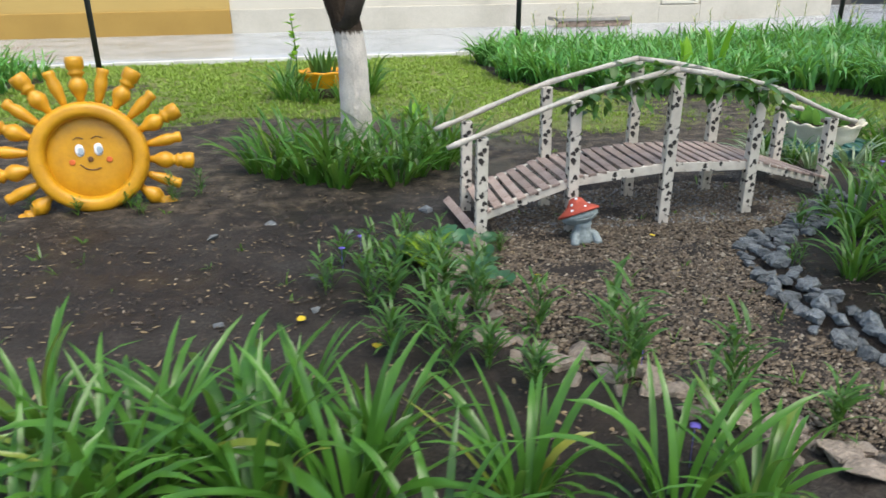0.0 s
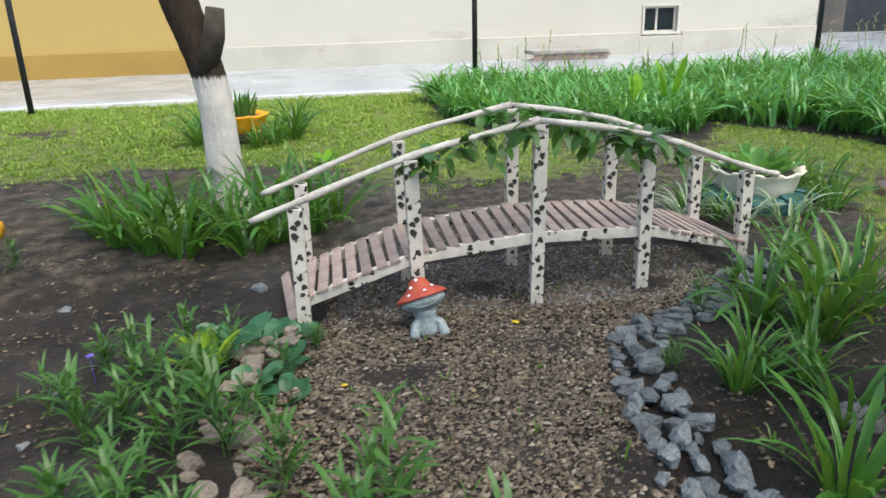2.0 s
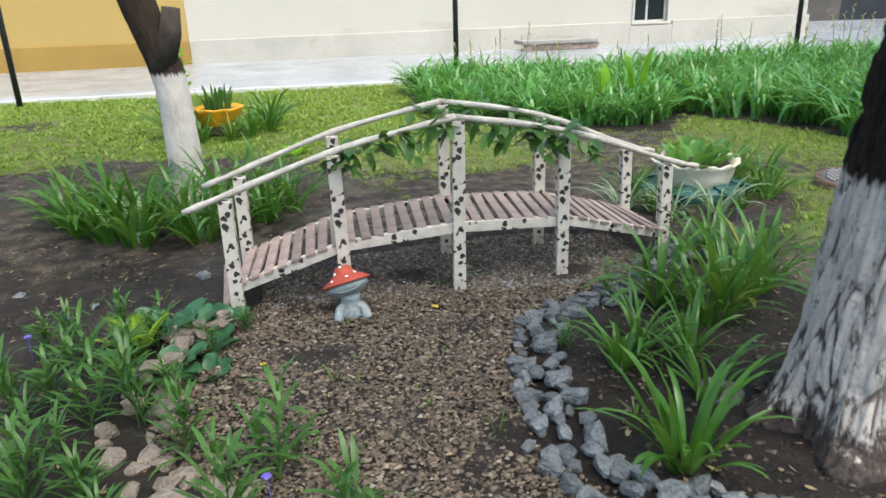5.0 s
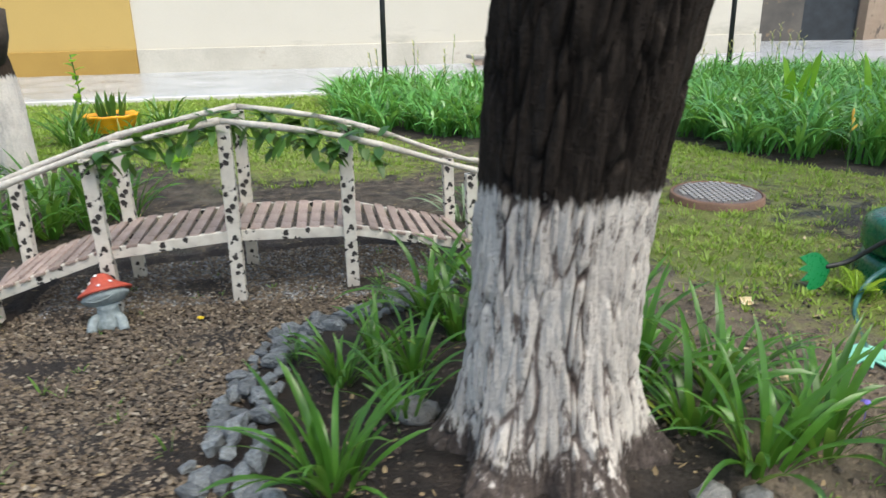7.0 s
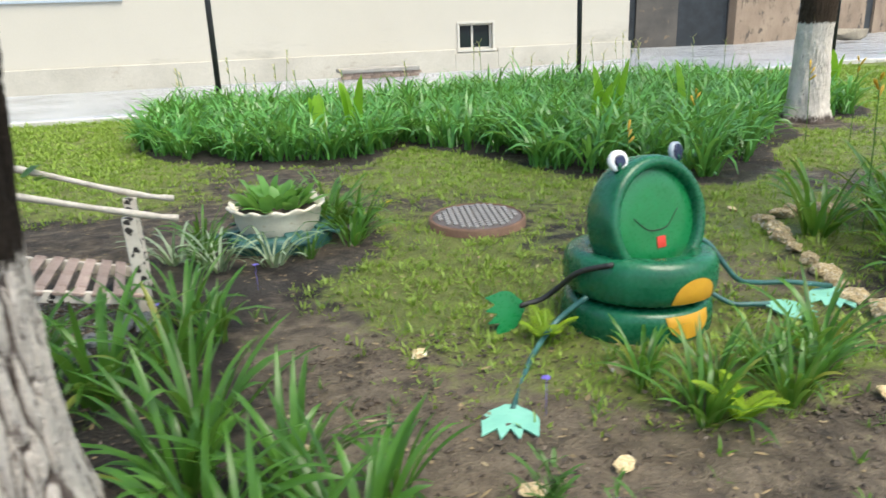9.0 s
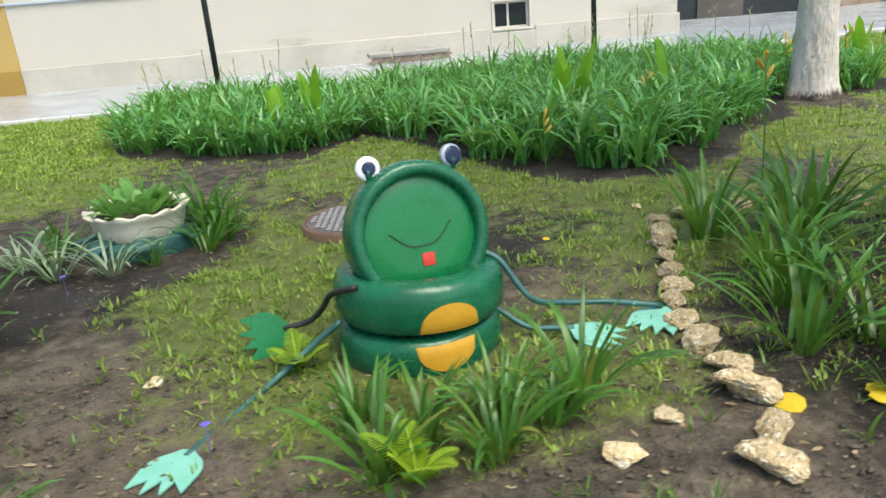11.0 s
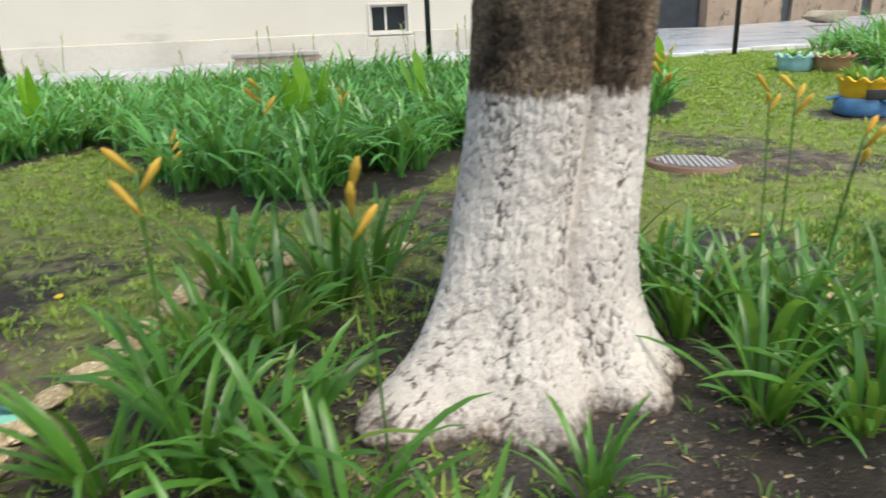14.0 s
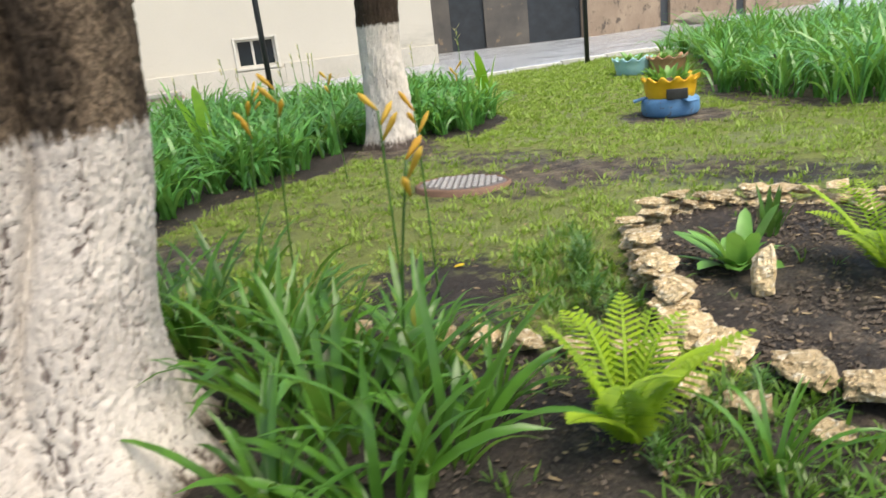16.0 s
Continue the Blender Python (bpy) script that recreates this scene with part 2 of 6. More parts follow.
M_BROWN_WALL = mottled("stained_plaster", (0.16, 0.11, 0.08), (0.34, 0.26, 0.19), 0.7, 0.9, worn=(0.09, 0.07, 0.055), worn_at=0.55)
M_DOOR = mottled("dark_steel_door", (0.012, 0.015, 0.018), (0.03, 0.036, 0.045), 2.0, 0.5)
M_GLASS, gnt, gb = material("window_glass", 0.06)
gb.inputs["Base Color"].default_value = (0.02, 0.025, 0.03, 1)
M_FRAME = mottled("white_window_paint", (0.50, 0.47, 0.41), (0.62, 0.59, 0.53), 8.0, 0.5)
M_POLE = mottled("dark_painted_steel", (0.012, 0.013, 0.016), (0.035, 0.036, 0.04), 6.0, 0.5, 0.3)
M_BIRCH = birch_material()
M_PLANK = mottled("weathered_pink_plank", (0.24, 0.165, 0.135), (0.46, 0.35, 0.30), 9.0, 0.62, grain=70.0, relief=0.5, worn=(0.20, 0.12, 0.10), worn_at=0.6, vary=0.22)
M_RAIL = mottled("white_rail", (0.40, 0.34, 0.28), (0.66, 0.61, 0.54), 10.0, 0.6, worn=(0.05, 0.038, 0.03), worn_at=0.64)


def pebble_material(name, stops, rough):
    m, nt, b = material(name, rough, 0.0, 0.3)
    g = nt.nodes.new("ShaderNodeNewGeometry")
    c = ramp(nt, g.outputs["Random Per Island"], stops)
    c = mixc(nt, 0.3, c, ramp(nt, noise_tex(nt, coords(nt), 90.0), [(0.3, (0.03, 0.023, 0.017)), (0.7, (0.30, 0.255, 0.21))]))
    nt.links.new(c, b.inputs["Base Color"])
    return m


M_PEBBLE = pebble_material("gravel_stone", [(0.0, (0.026, 0.017, 0.010)), (0.5, (0.092, 0.062, 0.037)), (0.9, (0.19, 0.14, 0.09)), (1.0, (0.36, 0.31, 0.24))], 0.55)
M_CHIP = pebble_material("slate_chip", [(0.0, (0.03, 0.034, 0.04)), (0.5, (0.13, 0.145, 0.165)), (0.9, (0.27, 0.29, 0.31)), (1.0, (0.45, 0.46, 0.46))], 0.4)
M_CLOD = pebble_material("soil_clod", [(0.0, (0.012, 0.008, 0.006)), (0.6, (0.042, 0.028, 0.019)), (0.96, (0.09, 0.065, 0.045)), (1.0, (0.30, 0.25, 0.19))], 0.8)
M_LIME = mottled("yellow_limestone", (0.50, 0.34, 0.15), (0.80, 0.66, 0.43), 11.0, 0.8, grain=45.0, relief=1.0, depth=0.03, worn=(0.84, 0.76, 0.60), worn_at=0.54, vary=0.25)
M_GREYSTONE = mottled("grey_border_stone", (0.055, 0.062, 0.068), (0.24, 0.255, 0.265), 1.2, 0.6, grain=5.0, relief=0.5, depth=0.1, vary=0.35)
M_BROWNSTONE = mottled("brown_border_stone", (0.12, 0.09, 0.07), (0.34, 0.28, 0.23), 1.2, 0.7, grain=5.0, relief=0.5, depth=0.1, vary=0.3)
M_LIME_BORDER = mottled("limestone_border", (0.38, 0.25, 0.105), (0.68, 0.55, 0.35), 1.3, 0.8, grain=5.5, relief=0.7, depth=0.12, worn=(0.76, 0.68, 0.53), worn_at=0.54, vary=0.22)
M_SUN = mottled("yellow_gloss_paint", (0.45, 0.21, 0.006), (0.62, 0.31, 0.01), 7.0, 0.42, grain=40.0, relief=0.2, worn=(0.30, 0.13, 0.006), worn_at=0.66)
M_GREEN = mottled("green_gloss_paint", (0.005, 0.082, 0.036), (0.012, 0.138, 0.064), 7.0, 0.28, grain=50.0, relief=0.2)
M_GREEN_D = mottled("green_plate_paint", (0.007, 0.145, 0.042), (0.012, 0.19, 0.06), 6.0, 0.3, relief=0.15)
M_TEAL = mottled("pale_teal_paint", (0.17, 0.44, 0.34), (0.24, 0.54, 0.42), 8.0, 0.45)
M_DTEAL = mottled("dark_teal_paint", (0.012, 0.06, 0.055), (0.05, 0.16, 0.15), 8.0, 0.4, worn=(0.16, 0.34, 0.34), worn_at=0.6)
M_ORANGE = mottled("orange_patch", (0.52, 0.26, 0.02), (0.62, 0.34, 0.03), 12.0, 0.5)
M_RED = mottled("red_paint", (0.5, 0.03, 0.02), (0.62, 0.05, 0.03), 10.0, 0.5)
M_BLACK = mottled("black_rubber", (0.012, 0.012, 0.012), (0.03, 0.03, 0.03), 10.0, 0.6)
M_EYEWHITE = mottled("white_enamel", (0.78, 0.80, 0.84), (0.86, 0.87, 0.88), 20.0, 0.3)
M_EYEBLUE = mottled("dark_blue_enamel", (0.01, 0.015, 0.05), (0.02, 0.03, 0.09), 20.0, 0.3)
M_EYEGREY = mottled("grey_blue_enamel", (0.25, 0.30, 0.36), (0.40, 0.46, 0.52), 20.0, 0.3)
M_BROWNLINE = mottled("brown_line_paint", (0.10, 0.04, 0.01), (0.16, 0.07, 0.02), 20.0, 0.5)
M_BLUSH = mottled("orange_red_paint", (0.55, 0.10, 0.02), (0.66, 0.15, 0.03), 12.0, 0.5)
M_CREAM = mottled("cream_pot_paint", (0.60, 0.52, 0.40), (0.80, 0.74, 0.62), 6.0, 0.5, worn=(0.52, 0.40, 0.22), worn_at=0.63)
M_YPOT = mottled("yellow_pot_paint", (0.66, 0.34, 0.01), (0.80, 0.46, 0.02), 7.0, 0.45)
M_OPOT = mottled("orange_pot_paint", (0.72, 0.30, 0.008), (0.85, 0.40, 0.015), 7.0, 0.45)
M_BLUE = mottled("blue_tyre_paint", (0.06, 0.16, 0.34), (0.12, 0.28, 0.50), 6.0, 0.5, worn=(0.10, 0.09, 0.09), worn_at=0.58)
M_LBLUE = mottled("pale_blue_paint", (0.25, 0.50, 0.56), (0.40, 0.62, 0.66), 6.0, 0.5)
M_TERRA = mottled("brown_pot_paint", (0.32, 0.17, 0.09), (0.46, 0.26, 0.14), 6.0, 0.6)
M_IRON = mottled("rusty_cast_iron", (0.10, 0.08, 0.072), (0.19, 0.155, 0.14), 9.0, 0.4, 0.3, grain=80.0, relief=0.4, worn=(0.17, 0.09, 0.06), worn_at=0.62)
M_IRONSIDE = mottled("brown_iron_collar", (0.10, 0.055, 0.035), (0.20, 0.11, 0.07), 9.0, 0.7)
M_CAP = mottled("red_mushroom_cap", (0.36, 0.045, 0.025), (0.50, 0.09, 0.05), 14.0, 0.55, worn=(0.60, 0.33, 0.24), worn_at=0.66)
M_STEM = mottled("grey_concrete_paint", (0.16, 0.195, 0.20), (0.36, 0.40, 0.40), 14.0, 0.7, relief=0.5)
M_POTSOIL = mottled("potting_soil", (0.02, 0.014, 0.010), (0.07, 0.048, 0.034), 14.0, 0.9, relief=0.9)
M_BRANCH = mottled("limb_bark", (0.02, 0.014, 0.01), (0.08, 0.06, 0.045), 9.0, 0.9, relief=0.7)
M_LILY = leaf("daylily_leaf", (0.025, 0.088, 0.013), (0.088, 0.23, 0.031), tip=(0.40, 0.34, 0.06), rough=0.3)
M_BED = leaf("bed_grass_leaf", (0.03, 0.13, 0.026), (0.14, 0.38, 0.085), rough=0.24)
M_WEED = leaf("weed_leaf", (0.03, 0.095, 0.02), (0.08, 0.19, 0.035))
M_TURF = leaf("turf_leaf", (0.12, 0.195, 0.025), (0.29, 0.41, 0.06), rough=0.5)
M_FERN = leaf("fern_leaf", (0.20, 0.36, 0.02), (0.36, 0.52, 0.03), rough=0.5, glow=0.45)
M_VIOLA = leaf("round_dark_leaf", (0.022, 0.085, 0.035), (0.06, 0.17, 0.075), rough=0.3, glow=0.25)
M_HOSTA = leaf("hosta_leaf", (0.09, 0.23, 0.045), (0.18, 0.40, 0.09))
M_BRIGHT = leaf("bright_leaf", (0.18, 0.42, 0.02), (0.28, 0.55, 0.03), glow=0.6)
M_CROWN = leaf("crown_leaf", (0.04, 0.09, 0.02), (0.07, 0.14, 0.03))
M_SPIDER = leaf("variegated_leaf", (0.16, 0.26, 0.14), (0.34, 0.42, 0.28), rough=0.45, glow=0.3)
M_PETAL = leaf("orange_petal", (0.74, 0.36, 0.03), (0.85, 0.56, 0.10), rough=0.6, glow=0.5)
M_SEEDLING = leaf("seedling_leaf", (0.04, 0.11, 0.014), (0.11, 0.22, 0.028))
M_YLEAF = leaf("yellow_fallen_leaf", (0.72, 0.50, 0.02), (0.80, 0.58, 0.04), rough=0.6)
M_SEED = leaf("pale_seed_head", (0.42, 0.38, 0.16), (0.62, 0.55, 0.24), rough=0.7)
M_LITTER = leaf("dry_litter", (0.10, 0.065, 0.035), (0.34, 0.25, 0.14), tip=(0.55, 0.46, 0.30), rough=0.8, glow=0.1)
M_VIOLET = leaf("violet_petal", (0.16, 0.12, 0.60), (0.24, 0.18, 0.75), rough=0.6)

# ---- shapes ----
rng = np.random.default_rng(7)


def waves(seed, count, low, high):
    r = np.random.default_rng(seed)
    ang, freq = r.uniform(0, 2 * math.pi, count), np.exp(r.uniform(math.log(low), math.log(high), count))
    return np.cos(ang) * freq, np.sin(ang) * freq, r.uniform(0, 6.28, count), 1 / freq ** 0.8


W_SLOW, W_FINE, W_PATCH = waves(1, 10, 0.4, 1.6), waves(2, 24, 6, 30), waves(3, 14, 0.9, 5.0)


def wavy(w, x, y):
    x, y = np.asarray(x, float), np.asarray(y, float)
    out = sum(a * np.sin(kx * x + ky * y + p) for kx, ky, p, a in zip(*w))
    return out / np.sum(w[3])


def step(a, b, v):
    u = np.clip((np.asarray(v, float) - a) / (b - a), 0, 1)
    return u * u * (3 - 2 * u)


def inside(poly, x, y):
    x, y = np.asarray(x, float), np.asarray(y, float)
    hit = np.zeros(x.shape, bool)
    for (x0, y0), (x1, y1) in zip(poly, poly[1:] + poly[:1]):
        if y0 != y1:
            hit ^= ((y0 > y) != (y1 > y)) & (x < (x1 - x0) * (y - y0) / (y1 - y0) + x0)
    return hit


GRAVEL = [(0.84, 4.42), (0.62, 4.1), (0.55, 3.6), (0.62, 3.3), (0.85, 3.0), (1.15, 2.7), (1.4, 2.35), (1.9, 2.2), (2.35, 2.55), (2.1, 2.8), (1.98, 3.1), (2.02, 3.5),
          (2.1, 3.9), (2.4, 4.12), (2.75, 4.25), (3.05, 4.6), (3.0, 5.15), (2.4, 5.3), (1.5, 5.2), (0.9, 5.05)]
RING = [(11.75, 4.0), (11.5, 4.4), (11.1, 4.68), (10.75, 4.66), (10.48, 4.42), (10.28, 4.12), (10.12, 3.8), (10.02, 3.5), (9.98, 3.2), (10.05, 2.95), (10.3, 2.6), (10.9, 2.4), (11.6, 2.7), (11.9, 3.4)]
BED_A = [(2.55, 12.9), (2.5, 10.6), (2.9, 9.6), (3.9, 8.8), (4.8, 8.4), (5.45, 9.2), (5.3, 12.9)]
BED_B = [(5.3, 12.9), (5.5, 9.3), (6.1, 8.1), (6.35, 7.0), (6.8, 6.35), (7.5, 6.2), (8.1, 6.5), (8.7, 7.3), (9.6, 7.8), (10.0, 8.7), (10.6, 8.9), (11.1, 8.3), (11.9, 9.2), (12.3, 12.9)]
BED_C = [(14.3, 8.2), (14.2, 6.5), (15.5, 5.2), (22, 4.5), (24, 9), (20, 11.5), (16.8, 11.8)]
BED_D = [(-9, 12.9), (-8.5, 9.0), (-5.0, 8.6), (-4.2, 9.6), (-3.9, 12.6)]


def rise(x, y):
    return 0.16 * step(10, 17, x) * step(7, 12, y)


def height(x, y):
    """The lie of the land."""
    x, y = np.asarray(x, float), np.asarray(y, float)
    z = rise(x, y) + 0.03 * wavy(W_SLOW, x, y)
    z = z - 0.03 * step(0.2, 0.0, np.abs(wavy(W_SLOW, x, y)) * 0 + ~inside(GRAVEL, x, y) * 1.0)
    z = z + 0.05 * np.exp(-((x - 8.05) ** 2 + (y - 3.75) ** 2) / 0.5) + 0.05 * np.exp(-((x - 3.0) ** 2 + (y - 2.95) ** 2) / 0.3)
    z = z + 0.015 * inside(RING, x, y) * 1.0
    return z * step(45, 25, np.abs(y)) if np.ndim(z) else z


def hz(x, y):
    return float(height(np.array([x]), np.array([y]))[0])


def grassiness(x, y):
    p = wavy(W_PATCH, x, y)
    far = step(4.9, 7.2, y + 0.12 * np.maximum(0, -x))
    near = step(3.9, 4.8, y) * step(2.6, 3.4, x)
    mid = step(2.9, 3.6, y) * step(3.3, 4.0, x) * step(7.4, 6.2, x)
    right = step(3.9, 4.6, y - 0.0 * x) * step(7.2, 8.6, x)
    g = np.maximum(np.maximum(0.74 * far, 0.74 * near), np.maximum(0.54 * mid, 0.84 * right))
    g = g + 1.25 * p
    g = g - 0.55 * step(0.8, 0.45, np.hypot(x - 3.9, y - 5.7)) - 0.5 * step(0.7, 0.3, np.hypot(x - 13.0, y - 7.5))
    g = g - 0.6 * step(4.6, 2.5, np.hypot((x + 0.6) * 0.8, y - 4.4))
    g = g - 0.6 * step(0.75, 0.2, np.hypot(x - 9.35, (y - 4.45) * 1.3)) - 0.5 * step(0.7, 0.3, np.hypot(x - 10.4, y - 8.2)) - 0.4 * step(0.7, 0.2, np.hypot(x - 8.2, y - 5.6))
    g = g + 0.42 * step(8.0, 10.5, y) - 0.34 * step(9.2, 7.6, y) * step(2.6, 0.6, x)
    g = g - 0.8 * inside(BED_A, x, y + 0.3) - 0.8 * inside(BED_B, x - 0.05, y + 0.32) - 0.4 * inside(BED_C, x + 0.3, y + 0.2)
    for bed in (GRAVEL, RING, BED_A, BED_B, BED_C, BED_D):
        g = g - 1.0 * inside(bed, x, y)
    return g


def mesh_of(name, verts, faces, mat, smooth=True):
    me = bpy.data.meshes.new(name)
    me.from_pydata(np.asarray(verts).tolist(), [], [list(f) for f in faces] if not isinstance(faces, np.ndarray) else faces.tolist())
    me.materials.append(mat)
    if smooth:
        me.polygons.foreach_set("use_smooth", [True] * len(me.polygons))
    me.update()
    return me


def part(name, shape, mat, parent, label="", smooth=True):
    """One mesh object under a thing or under a part."""
    me = shape if isinstance(shape, bpy.types.Mesh) else mesh_of(name, shape[0], shape[1], mat, smooth)
    ob = new(name, me)
    ob.parent = parent
    return tagged(ob, label)


def thing(name, label, category, at=None, group="", kind=""):
    ob = new(name)
    ob.empty_display_size = 0.1
    if at is not None:
        ob.matrix_basis = at
    return tagged(ob, label, category, group, kind)


def solid(name, shape, mat, label, category="", group="", kind="", at=None, smooth=True):
    me = shape if isinstance(shape, bpy.types.Mesh) else mesh_of(name, shape[0], shape[1], mat, smooth)
    ob = new(name, me)
    if at is not None:
        ob.matrix_basis = at
    return tagged(ob, label, category, group, kind)


def moved(shape, m):
    v = np.asarray(shape[0], float)
    a = np.array(m)
    return v @ a[:3, :3].T + a[:3, 3], shape[1]


def joined(*shapes):
    verts, faces, n = [], [], 0
    for v, f in shapes:
        verts.append(np.asarray(v, float))
        faces += [[i + n for i in q] for q in f]
        n += len(v)
    return np.concatenate(verts), faces


def box(lx, ly, lz, bevel=0.006, x=0, y=0, z=0):
    """A box with bevelled edges, standing on z."""
    bm = bmesh.new()
    bmesh.ops.create_cube(bm, size=1.0)
    bmesh.ops.scale(bm, vec=(lx, ly, lz), verts=bm.verts)
    if bevel:
        bmesh.ops.bevel(bm, geom=list(bm.edges), offset=min(bevel, 0.3 * min(lx, ly, lz)), segments=2, affect="EDGES", profile=0.6)
    bmesh.ops.translate(bm, vec=(x, y, z + lz / 2), verts=bm.verts)
    bm.verts.index_update()
    out = np.array([v.co[:] for v in bm.verts]), [[v.index for v in f.verts] for f in bm.faces]
    bm.free()
    return out


def lathe(profile, segs=40, wob=None):
    """Turns (radius, height) pairs round the z axis; wob(angle, row) changes the radius and height."""
    verts, faces, n = [], [], len(profile)
    for s in range(segs):
        a = 2 * math.pi * s / segs
        for k, (r, z) in enumerate(profile):
            dr, dz = wob(a, k) if wob else (1, 0)
            verts.append((math.cos(a) * r * dr, math.sin(a) * r * dr, z + dz))
    for s in range(segs):
        t = (s + 1) % segs
        for k in range(n - 1):
            faces.append((s * n + k, t * n + k, t * n + k + 1, s * n + k + 1))
    if profile[-1][0] > 1e-4:
        faces.append([s * n + n - 1 for s in range(segs)]) if wob is None and profile[-1][0] < 0.9 * max(p[0] for p in profile) else None
    return np.array(verts), [f for f in faces if f is not None]


def tube(points, radii, segs=10, cap=True):
    pts = [Vector(p) for p in points]
    verts, faces = [], []
    up = Vector((0.13, 0.97, 0.2))
    for k, p in enumerate(pts):
        d = (pts[min(k + 1, len(pts) - 1)] - pts[max(k - 1, 0)]).normalized()
        a = d.cross(up)
        a = a.normalized() if a.length > 1e-3 else d.orthogonal().normalized()
        b = d.cross(a)
        r = radii[k] if hasattr(radii, "__len__") else radii
        for s in range(segs):
            t = 2 * math.pi * s / segs
            verts.append(p + a * math.cos(t) * r + b * math.sin(t) * r)
    for k in range(len(pts) - 1):
        for s in range(segs):
            t = (s + 1) % segs
            faces.append((k * segs + s, k * segs + t, (k + 1) * segs + t, (k + 1) * segs + s))
    if cap:
        faces.append(list(range(segs))[::-1])
        faces.append([(len(pts) - 1) * segs + s for s in range(segs)])
    return np.array([v[:] for v in verts]), faces


def smooth_line(points, per=8):
    """A smooth curve through the points."""
    p = [np.array(q, float) for q in points]
    p = [2 * p[0] - p[1]] + p + [2 * p[-1] - p[-2]]
    out = []
    for k in range(1, len(p) - 2):
        for s in range(per):
            t = s / per
            out.append(0.5 * (2 * p[k] + (p[k + 1] - p[k - 1]) * t + (2 * p[k - 1] - 5 * p[k] + 4 * p[k + 1] - p[k + 2]) * t * t
                              + (3 * p[k] - p[k - 1] - 3 * p[k + 1] + p[k + 2]) * t ** 3))
    return out + [p[-2]]


def rubble(seed, sx, sy, sz, points=15, rough=0.0):
    """A broken angular stone: the hull of random points, roughened if asked; sits on z = 0."""
    r = np.random.default_rng(seed)
    p = r.normal(size=(points, 3))
    p /= np.linalg.norm(p, axis=1)[:, None]
    p = p * r.uniform(0.75, 1.1, (points, 1))
    p = np.sign(p) * np.abs(p) ** 0.8 * [sx, sy, sz]
    bm = bmesh.new()
    for q in p:
        bm.verts.new(q)
    hull = bmesh.ops.convex_hull(bm, input=bm.verts)
    bmesh.ops.delete(bm, geom=[g for g in hull["geom_interior"] if isinstance(g, bmesh.types.BMVert)], context="VERTS")
    if rough:
        bmesh.ops.subdivide_edges(bm, edges=bm.edges, cuts=4, use_grid_fill=True)
        off = Vector((seed * 1.7, seed * 0.3, seed * 2.9))
        for v in bm.verts:
            k = noise.noise(v.co / max(sx, sy) * 3.0 + off) * 0.6 + noise.noise(v.co / max(sx, sy) * 8.0 + off) * 0.4
            v.co += v.co.normalized() * k * rough * min(sx, sy)
    low = min(v.co.z for v in bm.verts)
    for v in bm.verts:
        v.co.z -= low
    bm.verts.index_update()
    out = np.array([v.co[:] for v in bm.verts]), [[v.index for v in f.verts] for f in bm.faces]
    bm.free()
    return out


def stone(seed, sx, sy, sz, flat=0.0, cuts=2):
    """A rough broken stone, sitting on z = 0."""
    bm = bmesh.new()
    bmesh.ops.create_icosphere(bm, subdivisions=cuts, radius=1.0)
    off = Vector((seed * 3.7, seed * 1.3, seed * 2.1))
    for v in bm.verts:
        n = v.co.normalized()
        k = 1 + 0.34 * noise.noise(n * 1.3 + off) + 0.20 * noise.noise(n * 3.1 + off)
        c = n * k
        m = max(abs(c.x), abs(c.y), abs(c.z))
        c = c * (1 - flat) + c / m * flat
        v.co = (c.x * sx, c.y * sy, c.z * sz)
    low = min(v.co.z for v in bm.verts)
    for v in bm.verts:
        v.co.z = max(v.co.z, low * 0.55) - low * 0.55
    bm.verts.index_update()
    out = np.array([v.co[:] for v in bm.verts]), [[v.index for v in f.verts] for f in bm.faces]
    bm.free()
    return out


def blades(base, length, width, lean, heading, droop, rows=5, fold=0.0, twist=None):
    """Many long arching leaves in one shape. base: (n, 3)."""
    n = len(base)
    t = np.linspace(0, 1, rows)[None, :]
    L, W, A, D = (np.broadcast_to(np.asarray(q, float), (n,))[:, None] for q in (length, width, lean, droop))
    ang = A + D * t ** 1.6
    seg = L / (rows - 1)
    out = np.concatenate([np.zeros((n, 1)), np.cumsum(np.sin(ang[:, :-1]) * seg, 1)], 1)
    up = np.concatenate([np.zeros((n, 1)), np.cumsum(np.cos(ang[:, :-1]) * seg, 1)], 1)
    hx, hy = np.cos(heading)[:, None], np.sin(heading)[:, None]
    cx, cy, cz = base[:, 0:1] + hx * out, base[:, 1:2] + hy * out, base[:, 2:3] + up
    w = W * np.clip(1.15 * np.sqrt(np.clip(1 - t ** 2.2, 0, 1)) * (0.55 + 0.45 * np.minimum(1, t * 3)), 0.02, 1) * 0.5
    tw = 0 if twist is None else np.asarray(twist)[:, None] * t
    sx, sy = -hy * np.cos(tw) , hx * np.cos(tw)
    sz = np.sin(tw) * np.ones_like(cx)
    cols = [(-1, 0), (1, 0)] if not fold else [(-1, 1), (0, 0), (1, 1)]
    grid = np.stack([np.stack([cx + sx * w * c, cy + sy * w * c, cz + sz * w * c + f * fold * w], -1) for c, f in cols], 2)
    m = len(cols)
    verts = grid.reshape(-1, 3)
    b = (np.arange(n) * rows * m)[:, None, None]
    r = (np.arange(rows - 1) * m)[None, :, None]
    c = np.arange(m - 1)[None, None, :]
    i = (b + r + c).reshape(-1)
    faces = np.stack([i, i + 1, i + m + 1, i + m], 1)
    return verts, faces


